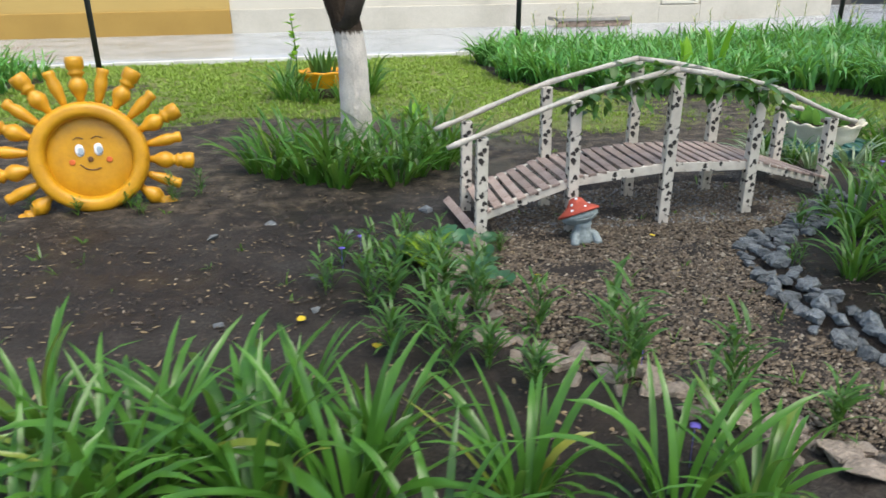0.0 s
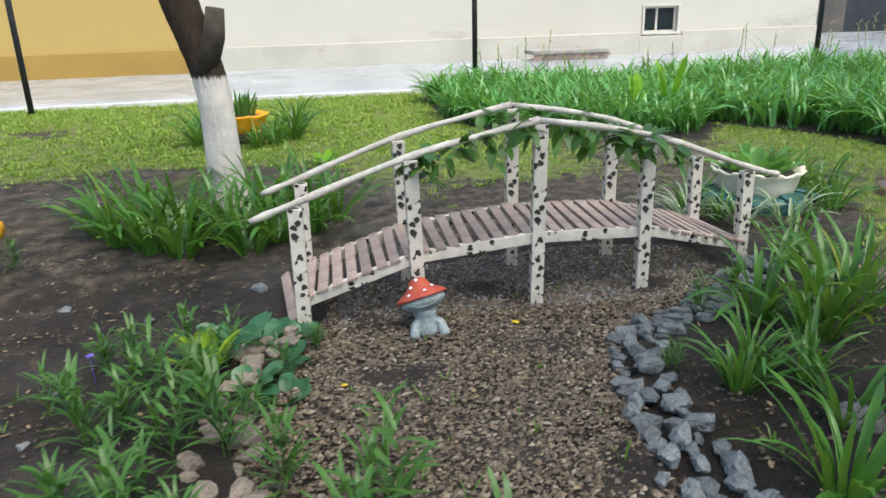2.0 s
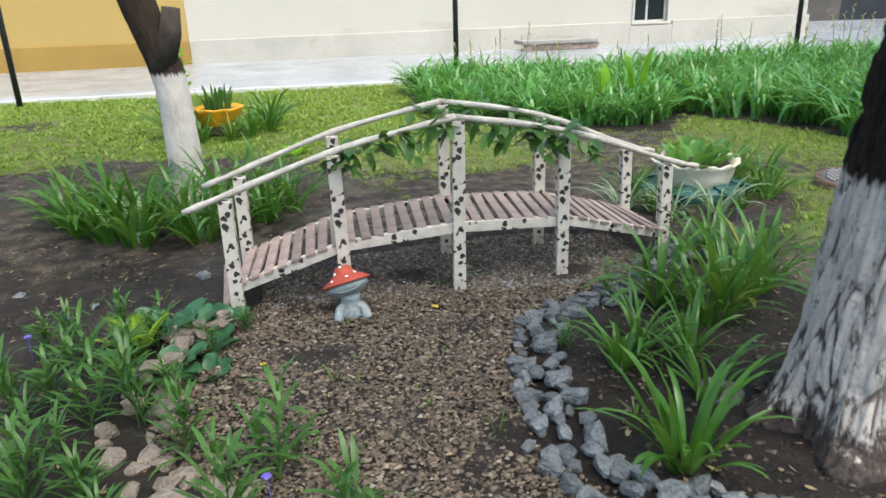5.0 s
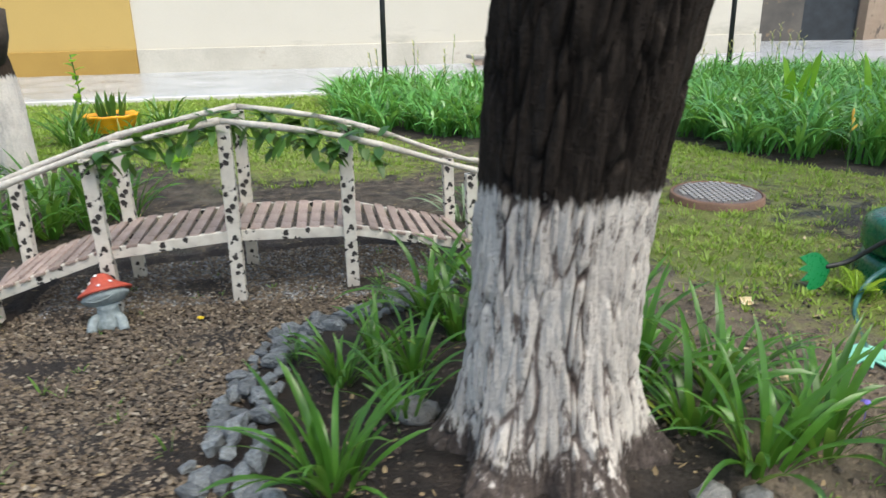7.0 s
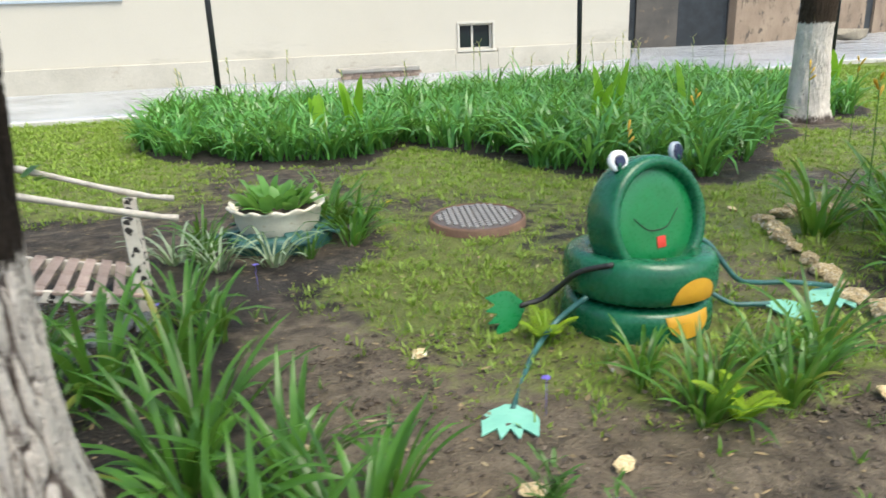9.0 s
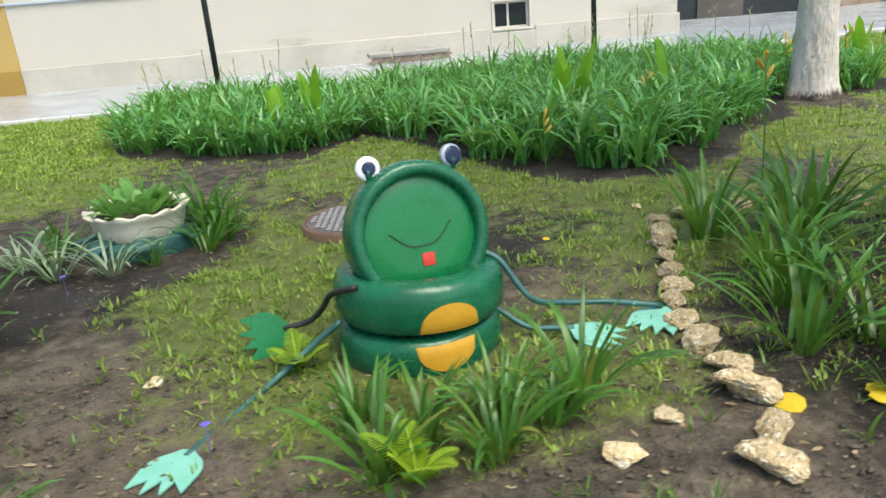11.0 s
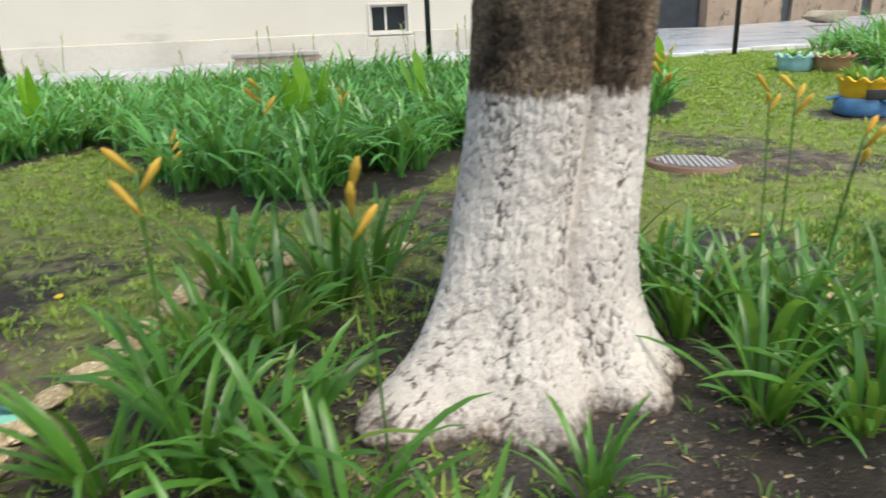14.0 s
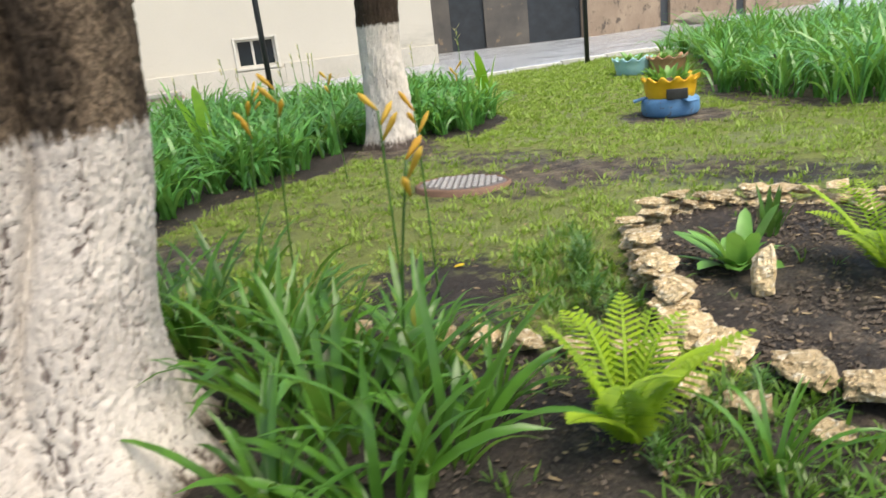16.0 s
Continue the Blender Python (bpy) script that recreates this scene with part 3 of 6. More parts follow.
def scatter(poly, count, seed):
    r = np.random.default_rng(seed)
    xs, ys = [p[0] for p in poly], [p[1] for p in poly]
    got = np.zeros((0, 2))
    while len(got) < count:
        q = np.stack([r.uniform(min(xs), max(xs), count * 2), r.uniform(min(ys), max(ys), count * 2)], 1)
        got = np.concatenate([got, q[inside(poly, q[:, 0], q[:, 1])]])
    return got[:count]


# ---- ground ----
def grid_line(*spans):
    out = []
    for a, b, d in spans:
        out += list(np.arange(a, b, d))
    return np.array(out + [spans[-1][1]])


gx = grid_line((-400, -60, 68), (-60, -10, 5), (-10, -3, 0.35), (-3, 12.5, 0.055), (12.5, 22, 0.3), (22, 70, 4), (70, 400, 66))
gy = grid_line((-400, -40, 60), (-40, -4, 4), (-4, 1.2, 0.4), (1.2, 6.5, 0.055), (6.5, 9.5, 0.12), (9.5, 14.0, 0.3), (14.0, 26, 1.5), (26, 70, 4), (70, 400, 66))
X, Y = np.meshgrid(gx, gy)
G = grassiness(X, Y)
near = step(14.2, 13.0, Y) * step(-9, -6, X) * step(24, 20, X)
Z = height(X, Y) + 0.034 * wavy(W_FINE, X, Y) * near * (1.0 - 0.5 * np.clip(G, 0, 1)) - 0.35 * step(13.9, 14.3, Y)
idx = np.arange(X.size).reshape(X.shape)
quads = np.stack([idx[:-1, :-1], idx[:-1, 1:], idx[1:, 1:], idx[1:, :-1]], -1).reshape(-1, 4)
ground_mesh = mesh_of("ground", np.stack([X, Y, Z], -1).reshape(-1, 3), quads, M_GROUND)
ground_mesh.attributes.new("grassy", "FLOAT", "POINT").data.foreach_set("value", G.reshape(-1).astype(np.float32))
# first term paints the pale sheen of the left-hand soil as tan colour
DRY_AND_SHEEN = 0.22 * step(3.2, 4.3, Y) * step(5.6, 4.5, Y) * step(0.7, 0.2, X) + step(4.5, 5.6, Y) * step(14, 13, Y) * (0.44 + 0.08 * step(2.2, 3.4, X)) * (1.0 - inside(BED_A, X, Y + 0.25)) * (1.0 - inside(BED_B, X, Y + 0.25)) + 0.33 * step(8.3, 9.2, X) * step(5.2, 4.2, Y) + step(3.2, 3.8, X) * step(7.0, 6.2, X) * step(5.2, 4.2, Y) * step(1.8, 2.5, Y) * (0.62 + 0.5 * wavy(W_PATCH, X + 3, Y))
ground_mesh.attributes.new("dry", "FLOAT", "POINT").data.foreach_set("value", DRY_AND_SHEEN.reshape(-1).astype(np.float32))
tagged(new("ground", ground_mesh), "dark damp garden soil with patchy thin lawn", "ground", kind="structure")


def sheet(xs, ys, zf, thick):
    xx, yy = np.meshgrid(xs, ys)
    top = np.stack([xx, yy, zf(xx, yy)], -1).reshape(-1, 3)
    i = np.arange(xx.size).reshape(xx.shape)
    q = np.stack([i[:-1, :-1], i[:-1, 1:], i[1:, 1:], i[1:, :-1]], -1).reshape(-1, 4).tolist()
    n = len(top)
    rim = list(i[0, :]) + list(i[1:, -1]) + list(i[-1, -2::-1]) + list(i[-2:0:-1, 0])
    low = top[rim] - [0, 0, thick]
    side = [(rim[k], n + k, n + (k + 1) % len(rim), rim[(k + 1) % len(rim)]) for k in range(len(rim))]
    return np.concatenate([top, low]), q + side


road_z = lambda x, y: rise(x, np.minimum(y, 14.0)) * step(26, 17, y) + 0.012 * wavy(W_SLOW, x, y)
solid("road", sheet(np.linspace(-60, 70, 130), np.linspace(14.02, 60, 46), road_z, 0.3), M_ASPHALT, "wet grey asphalt drive with pale puddled patches", "road", kind="structure")
kerb = thing("kerb", "low pale concrete kerb between lawn and drive", "kerb", kind="structure")
kerb_mesh = mesh_of("kerb_stone", *box(0.985, 0.12, 0.26, 0.012, 0, 0, -0.2), M_KERB, False)
for k in range(46):
    ob = part("kerb_stone", kerb_mesh, None, kerb)
    kx = -14 + k
    ob.matrix_basis = pose(kx, 13.95, float(rise(kx, 13.95)) - 0.008 + 0.008 * math.sin(k * 2.3), 0, 0, 0.6 * math.sin(k * 1.7))

# ---- buildings ----
def wall_with_holes(x0, x1, z0, z1, y, thick, holes):
    """A wall along x, its face at y, with rectangular openings through it, as one closed shape."""
    xs = sorted({x0, x1, *[v for h in holes for v in h[:2]]})
    zs = sorted({z0, z1, *[v for h in holes for v in h[2:]]})
    nx, nz = len(xs), len(zs)
    full = lambda i, k: 0 <= i < nx - 1 and 0 <= k < nz - 1 and not any(h[0] <= xs[i] and xs[i + 1] <= h[1] and h[2] <= zs[k] and zs[k + 1] <= h[3] for h in holes)
    verts = [(x, y + s * thick, z) for s in (0, 1) for x in xs for z in zs]
    at = lambda i, k, s: s * nx * nz + i * nz + k
    faces = []
    for i in range(nx - 1):
        for k in range(nz - 1):
            if not full(i, k):
                continue
            a, b, c, d = (i, k), (i + 1, k), (i + 1, k + 1), (i, k + 1)
            faces.append([at(*q, 0) for q in (a, b, c, d)])
            faces.append([at(*q, 1) for q in (d, c, b, a)])
            for (p, q), (u, w) in (((a, b), (i, k - 1)), ((b, c), (i + 1, k)), ((c, d), (i, k + 1)), ((d, a), (i - 1, k))):
                if not full(u, w):
                    faces.append([at(*p, 0), at(*p, 1), at(*q, 1), at(*q, 0)])
    return np.array(verts), faces


def window(parent, x0, x1, z0, z1, y):
    w = part("window", joined(box(x1 - x0 + 0.14, 0.03, 0.06, 0.005, (x0 + x1) / 2, y - 0.018, z1), box(x1 - x0 + 0.14, 0.06, 0.06, 0.005, (x0 + x1) / 2, y - 0.033, z0 - 0.06),
                              box(0.06, 0.03, z1 - z0, 0.005, x0 - 0.035, y - 0.018, z0), box(0.06, 0.03, z1 - z0, 0.005, x1 + 0.035, y - 0.018, z0)), M_FRAME, parent, "white framed basement window", False)
    mid = x0 + 0.42 * (x1 - x0)
    fr = joined(box(0.05, 0.05, z1 - z0, 0.004, x0 + 0.026, y + 0.14, z0), box(0.05, 0.05, z1 - z0, 0.004, x1 - 0.026, y + 0.14, z0), box(0.06, 0.05, z1 - z0, 0.004, mid, y + 0.14, z0),
                box(x1 - x0 - 0.1, 0.05, 0.05, 0.004, (x0 + x1) / 2, y + 0.142, z0), box(x1 - x0 - 0.1, 0.05, 0.05, 0.004, (x0 + x1) / 2, y + 0.142, z1 - 0.05))
    part("window_frame", fr, M_FRAME, w, smooth=False)
    for a, b in ((x0, mid), (mid, x1)):
        part("pane", box(b - a - 0.06, 0.008, z1 - z0 - 0.1, 0, (a + b) / 2, y + 0.15, z0 + 0.05), M_GLASS, w, smooth=False)


house = thing("house", "long rendered house, white with an ochre end and low plinth", "house", pose(0, 0, 0))
WIN = (10.08, 11.08, 0.58, 1.28)
part("wall", wall_with_holes(-2.2, 15.5, -0.3, 6.8, 21.0, 0.45, [WIN, (3.2, 4.4, 3.2, 4.9), (9.9, 11.1, 3.2, 4.9)]), M_WHITE_WALL, house, "white rendered wall", False)
part("wall", wall_with_holes(-16, -2.203, -0.3, 6.8, 20.96, 0.49, [(-6.0, -4.8, 3.2, 4.9)]), M_YELLOW_WALL, house, "ochre rendered wall", False)
part("wall", box(0.45, 8.0, 7.1, 0, 15.272, 25.46, -0.3), M_WHITE_WALL, house, "white rendered end wall", False)
part("wall", box(0.45, 8.0, 7.1, 0, -15.77, 25.46, -0.3), M_YELLOW_WALL, house, "ochre rendered end wall", False)
part("plinth", joined(box(WIN[0] + 2.2 - 0.15, 0.06, 0.9, 0.02, (WIN[0] - 2.35) / 2, 20.968, -0.3), box(15.56 - WIN[1] - 0.15, 0.06, 0.9, 0.02, (15.56 + WIN[1] + 0.15) / 2, 20.968, -0.3),
                      box(WIN[1] - WIN[0] + 0.3, 0.06, 0.78, 0.02, (WIN[0] + WIN[1]) / 2, 20.968, -0.3)), M_PLINTH_W, house, "white stained plinth", False)
part("plinth", box(13.8, 0.06, 0.9, 0.02, -9.105, 20.928, -0.3), M_PLINTH_Y, house, "ochre plinth", False)
part("band", joined(box(3.6, 0.05, 0.06, 0.01, -0.4, 20.973, 2.12), box(13.8, 0.05, 0.06, 0.01, -9.103, 20.933, 2.12)), M_BAND, house, "thin blue-grey string course", False)
part("roof", joined(box(32.2, 9.4, 0.3, 0.02, -0.2, 25.2, 6.8)), M_GREY_WALL, house, smooth=False)
window(house, *WIN, 21.0)
for wx in ((3.2, 4.4), (9.9, 11.1)):
    window(house, *wx, 3.2, 4.9, 21.0)
window(house, -6.0, -4.8, 3.2, 4.9, 20.96)
slab = thing("well_cover", "low concrete slab on red bricks beside the house wall", "slab", pose(7.5, 20.2, 0.02))
part("slab", box(2.1, 0.9, 0.1, 0.02, 0, 0, 0.146), mottled("old_concrete", (0.20, 0.19, 0.17), (0.36, 0.34, 0.31), 3.0, 0.85), slab, smooth=False)
brick_mesh = mesh_of("brick", *box(0.25, 0.12, 0.068, 0.006), mottled("old_brick", (0.20, 0.14, 0.11), (0.34, 0.26, 0.21), 8.0, 0.9, vary=0.2), False)
for k in range(8):
    for j in range(2):
        ob = part("brick", brick_mesh, None, slab)
        ob.matrix_basis = pose(-0.92 + 0.262 * k + 0.06 * (j % 2), -0.36, 0.0 + 0.074 * j, 0, 0, 2 * math.sin(k * 3 + j))

shed = thing("outbuilding", "grey weathered outbuilding with dark steel doors", "building", pose(20.2, 29.0, 0.1, 0, 0, -14))
part("wall", wall_with_holes(-7.0, 4.6, -0.4, 5.0, 0, 0.3, [(-4.3, -3.2, -0.2, 2.3), (-1.0, 0.4, -0.2, 2.4), (2.2, 4.4, -0.2, 2.5)]), M_GREY_WALL, shed, smooth=False)
part("roof", box(12.4, 5.0, 0.2, 0.02, -1.2, 2.2, 5.0), M_GREY_WALL, shed, smooth=False)
for a, b, h in ((-4.3, -3.2, 2.3), (-1.0, 0.4, 2.4), (2.2, 4.4, 2.5)):
    d = part("door", box(b - a - 0.01, 0.05, h + 0.19, 0.008, (a + b) / 2, 0.12, -0.2), M_DOOR, shed, "dark steel door", False)
    part("door_handle", tube([(b - 0.15, 0.06, 1.0), (b - 0.15, 0.06, 1.16)], 0.015, 8), M_POLE, d)
annex = thing("annex", "brown stained plaster annex wall with flaking patches", "building", pose(24.6, 27.6, 0.15, 0, 0, 20))
part("wall", wall_with_holes(0, 22, -0.4, 5.2, 0, 0.35, [(5.2, 6.0, -0.2, 2.2), (12.0, 13.0, -0.2, 2.3)]), M_BROWN_WALL, annex, smooth=False)
part("roof", box(22.4, 5.0, 0.2, 0.02, 11, 2.3, 5.2), M_GREY_WALL, annex, smooth=False)
for a, b in ((5.2, 6.0), (12.0, 13.0)):
    part("door", box(b - a - 0.01, 0.05, 2.39, 0.008, (a + b) / 2, 0.15, -0.2), M_DOOR, annex, "dark narrow door", False)
steps = solid("concrete_block", rubble(41, 1.1, 0.5, 0.3, 20, 0.12), mottled("mossy_concrete", (0.14, 0.12, 0.09), (0.30, 0.26, 0.2), 3.0, 0.9), "rough old concrete block on the drive", "block", at=pose(27.0, 24.0, 0.1, 0, 0, 15))

# ---- fence poles along the kerb ----
pole_shape = joined(tube([(0, 0, -0.3), (0, 0, 1.6), (0, 0, 3.1)], 0.045, 14), tube([(0, 0, 3.08), (0, 0, 3.12)], 0.06, 14))
pole_mesh = mesh_of("metal_pole", *pole_shape, M_POLE)
for px, py in ((-3.55, 13.3), (3.5, 13.3), (9.9, 13.35), (15.75, 13.4), (22.0, 13.4), (-10.2, 13.3)):
    solid("metal_pole", pole_mesh, None, "tall thin dark steel pole standing by the kerb", "pole", "poles along the kerb", at=pose(px, py, hz(px, py), 0.6 * math.sin(px), 0.5 * math.cos(px), 40 * px))

# ---- trees ----
crown_leaves = []
for s, n in ((0, 1100), (1, 1100)):
    r = np.random.default_rng(40 + s)
    d = r.normal(size=(n, 3))
    d /= np.linalg.norm(d, axis=1)[:, None]
    lob = np.array([1 + 0.35 * math.sin(3 * math.atan2(q[1], q[0]) + s) + 0.25 * math.sin(5 * q[2] + 2 * s) for q in d])
    p = d * (r.uniform(0.25, 1, n) ** 0.45 * lob)[:, None] * [2.2, 2.2, 1.7] + [0, 0, 6.6]
    v, f = blades(p, r.uniform(0.10, 0.2, n), r.uniform(0.06, 0.11, n), r.uniform(0.6, 2.4, n), r.uniform(0, 6.28, n), r.uniform(0, 0.8, n), 3)
    crown_leaves.append(mesh_of("crown", v, f, M_CROWN))


def trunk_shape(line, radius, segs, rows, seed, ridge, flare, lobes, groove=0.0, roots=(), plate=(0.045, 0.16), uneven=0.4):
    """A trunk of bark plates along a line of (x, y, z), flaring into roots at its foot; also gives each point's furrow depth."""
    pts = smooth_line(line, max(2, rows // (len(line) - 1)))
    rad = smooth_line([(r, 0, 0) for r in radius], max(2, rows // (len(line) - 1)))
    verts, faces, furrow = [], [], []
    wide = radius[1] / plate[0]
    for k, (p, r) in enumerate(zip(pts, rad)):
        z = p[2]
        for s in range(segs):
            a = 2 * math.pi * s / segs
            ca, sa = math.cos(a), math.sin(a)
            slow = noise.noise(Vector((ca * 4.0, sa * 4.0, z * 2.0 + seed)))
            warp = noise.noise_vector(Vector((ca * wide * 0.8, sa * wide * 0.8, z / plate[1] * 1.3 + seed))) * 0.38
            near = noise.voronoi(Vector((ca * wide, sa * wide, z / plate[1] + seed * 3.1)) + warp)[0]
            gap = near[1] - near[0]
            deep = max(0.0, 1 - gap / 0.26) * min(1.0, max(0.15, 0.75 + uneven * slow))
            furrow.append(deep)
            n = slow * 0.7 + noise.noise(Vector((ca * 30, sa * 30, z * 14.0 + seed))) * 0.25 - deep * 1.1 + (near[0] < 0.3) * 0.12
            rr = r[0] + ridge * n
            rr += flare * math.exp(-max(0, z) / 0.13) * (0.55 + 0.45 * math.cos(lobes * a + seed))
            for ra, reach, spread, tall in roots:
                rr += reach * math.exp(-max(0, z) / tall) * math.exp(-(math.atan2(math.sin(a - ra), math.cos(a - ra)) / spread) ** 2)
            off = math.atan2(math.sin(a + 1.5), math.cos(a + 1.5)) + 0.07 * math.sin(z * 5)
            rr -= groove * r[0] * (0.75 * math.exp(-(off / 0.30) ** 2) + 0.35 * math.exp(-(off / 0.07) ** 2)) * float(step(-0.3, 0.7, z))
            verts.append((p[0] + ca * rr, p[1] + sa * rr, z))
    for k in range(len(pts) - 1):
        for s in range(segs):
            t = (s + 1) % segs
            faces.append((k * segs + s, k * segs + t, (k + 1) * segs + t, (k + 1) * segs + s))
    return np.array(verts), faces, furrow


def tree(at, label, line, radius, mat, seed, ridge=0.012, flare=0.06, lobes=5, segs=96, rows=90, groove=0.0, crown=0, extra=None, crown_scale=1.0, roots=(), plate=(0.045, 0.16), cut=0.6, uneven=0.4):
    t = thing("tree", label, "tree", at, "limewashed garden trees")
    verts, faces, furrow = trunk_shape(line, radius, segs, rows, seed, ridge, flare, lobes, groove, roots, plate, uneven)
    trunk = part("trunk", (verts, faces), mat, t, "trunk limewashed to about a metre")
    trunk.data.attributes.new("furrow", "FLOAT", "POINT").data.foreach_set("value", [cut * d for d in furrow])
    top = Vector(line[-1])
    r = random.Random(seed)
    for k in range(5):
        a = k * 1.257 + seed
        reach = 1.3 + 0.6 * r.random()
        end = top + Vector((math.cos(a) * reach, math.sin(a) * reach, 1.4 + 0.8 * r.random()))
        midp = top + (end - top) * 0.5 + Vector((0, 0, 0.25))
        part("limb", tube(smooth_line([top - Vector((0, 0, 0.25)), midp, end], 5), list(np.linspace(radius[-1] * 0.6, 0.02, 11)), 8), M_BRANCH, t)
    if extra:
        part("branch_stub", extra, M_BRANCH, t, "sawn dark branch stub")
    c = part("crown", crown_leaves[crown], None, t, "loose green crown")
    c.matrix_basis = Matrix.Translation((top.x, top.y, 0)) @ pose(0, 0, 0, 0, 0, seed * 40) @ Matrix.Diagonal((crown_scale, crown_scale, 1, 1))
    c["kind"] = "stuff"
    return t


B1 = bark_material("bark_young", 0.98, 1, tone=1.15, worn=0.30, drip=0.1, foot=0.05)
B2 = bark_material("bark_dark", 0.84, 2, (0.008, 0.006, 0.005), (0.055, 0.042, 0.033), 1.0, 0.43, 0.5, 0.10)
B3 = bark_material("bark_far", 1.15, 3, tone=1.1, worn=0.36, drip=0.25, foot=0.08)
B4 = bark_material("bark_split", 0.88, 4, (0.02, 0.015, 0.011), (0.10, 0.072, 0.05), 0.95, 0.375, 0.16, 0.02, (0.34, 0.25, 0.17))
tree(pose(0.23, 6.5, hz(0.27, 6.5)), "slim leaning tree, limewashed below, dark bark above", [(0, 0, -0.1), (0.0, 0, 0.45), (-0.02, 0, 0.95), (-0.16, 0.02, 1.5), (-0.3, 0.05, 2.2), (-0.45, 0.1, 3.6)],
     [0.135, 0.12, 0.115, 0.125, 0.10, 0.08], B1, 1, 0.006, 0.03, 4, 90, 110, crown=0, plate=(0.035, 0.07), cut=0.3,
     extra=tube([(-0.05, -0.03, 1.02), (0.05, -0.06, 1.25), (0.08, -0.07, 1.42)], [0.09, 0.075, 0.06], 14))
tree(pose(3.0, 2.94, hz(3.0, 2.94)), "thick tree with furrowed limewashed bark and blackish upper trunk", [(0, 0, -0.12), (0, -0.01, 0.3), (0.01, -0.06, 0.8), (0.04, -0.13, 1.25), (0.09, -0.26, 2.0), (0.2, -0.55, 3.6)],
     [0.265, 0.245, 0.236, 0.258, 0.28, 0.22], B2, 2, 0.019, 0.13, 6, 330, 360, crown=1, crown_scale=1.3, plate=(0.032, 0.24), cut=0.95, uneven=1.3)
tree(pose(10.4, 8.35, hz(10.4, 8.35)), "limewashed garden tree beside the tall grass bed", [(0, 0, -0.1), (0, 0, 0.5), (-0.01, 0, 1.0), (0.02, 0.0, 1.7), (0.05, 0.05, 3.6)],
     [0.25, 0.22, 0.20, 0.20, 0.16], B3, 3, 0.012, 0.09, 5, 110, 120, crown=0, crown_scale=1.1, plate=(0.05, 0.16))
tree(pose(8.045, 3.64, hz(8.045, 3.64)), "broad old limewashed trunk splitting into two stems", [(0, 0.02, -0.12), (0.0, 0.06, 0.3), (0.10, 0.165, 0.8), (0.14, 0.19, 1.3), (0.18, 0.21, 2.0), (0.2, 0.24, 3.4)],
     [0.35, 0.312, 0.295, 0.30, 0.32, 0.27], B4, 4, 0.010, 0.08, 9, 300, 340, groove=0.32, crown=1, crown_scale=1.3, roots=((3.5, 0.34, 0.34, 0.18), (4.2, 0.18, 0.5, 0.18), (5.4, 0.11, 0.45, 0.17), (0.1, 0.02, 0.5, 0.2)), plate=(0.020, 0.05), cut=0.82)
tree(pose(25.5, 14.0, hz(25.5, 14.0)), "limewashed tree standing past the far grass bed", [(0, 0, -0.1), (0, 0, 0.7), (0.0, 0, 1.6), (0.05, 0.05, 3.6)],
     [0.36, 0.32, 0.30, 0.22], B3, 6, 0.014, 0.09, 5, 48, 40, crown=0, crown_scale=1.2)

# ---- little footbridge ----
bridge = thing("footbridge", "small wooden garden footbridge painted like birch, with pinkish planks", "bridge", pose(0, 0, 0))
NEAR = [(0.79, 4.48), (1.33, 4.49), (1.91, 4.52), (2.48, 4.57), (3.17, 4.80)]
FAR = [(0.80, 4.95), (1.33, 4.99), (1.93, 5.06), (2.50, 5.08), (3.12, 5.24)]
TOPS, DECK = [0.56, 0.74, 0.86, 0.75, 0.50], [0.10, 0.27, 0.31, 0.28, 0.08]
for row in (NEAR, FAR):
    for (px, py), top in zip(row, TOPS):
        g = hz(px, py) - 0.06
        lean = 0.010 * math.sin(px * 7 + py)
        ob = part("post", box(0.064, 0.056, top - g, 0.006), M_BIRCH, bridge, "post painted white with black dabs", False)
        ob.matrix_basis = pose(px, py, g, 25 * lean, -110 * lean, 200 * lean)
for row, off in ((NEAR, -0.055), (FAR, 0.055)):
    pts = [(px, py + off * 0.2, top + 0.02) for (px, py), top in zip(row, TOPS)]
    first = [(2 * pts[0][0] - pts[1][0]) * 0.35 + pts[0][0] * 0.65, pts[0][1], pts[0][2] - 0.065]
    last = [pts[-1][0] + 0.2, pts[-1][1] + 0.05, pts[-1][2] - 0.06]
    for seg in ([first, pts[0], pts[1], pts[2]], [pts[2], pts[3], pts[4], last]):
        part("handrail", tube(smooth_line(seg, 4), [0.0160 + 0.003 * math.sin(i * 1.9 + pts[0][1]) for i in range(13)], 10), M_RAIL, bridge, "thin peeling white handrail")
for row in (NEAR, FAR):
    for k in range(4):
        (x0, y0), (x1, y1) = row[k], row[k + 1]
        s = -0.03 if row is NEAR else 0.03
        v, f = box(math.hypot(x1 - x0, DECK[k + 1] - DECK[k]) + 0.03, 0.03, 0.055, 0.004, 0, 0, -0.055)
        m = pose((x0 + x1) / 2, (y0 + y1) / 2 - s * 0.3, (DECK[k] + DECK[k + 1]) / 2 - 0.02, 0, -math.degrees(math.atan2(DECK[k + 1] - DECK[k], x1 - x0)), math.degrees(math.atan2(y1 - y0, x1 - x0)))
        ob = part("side_beam", moved((v @ np.array([[0, 0, 1], [0, 1, 0], [-1, 0, 0]]).T, f), Matrix.Identity(4)), M_BIRCH, bridge, "beam painted white with black dabs", False)
        ob.matrix_basis = m @ pose(0, 0, 0, 0, 90, 0)
plank_mesh = mesh_of("plank", *box(0.050, 0.525, 0.016, 0.004), M_PLANK, False)
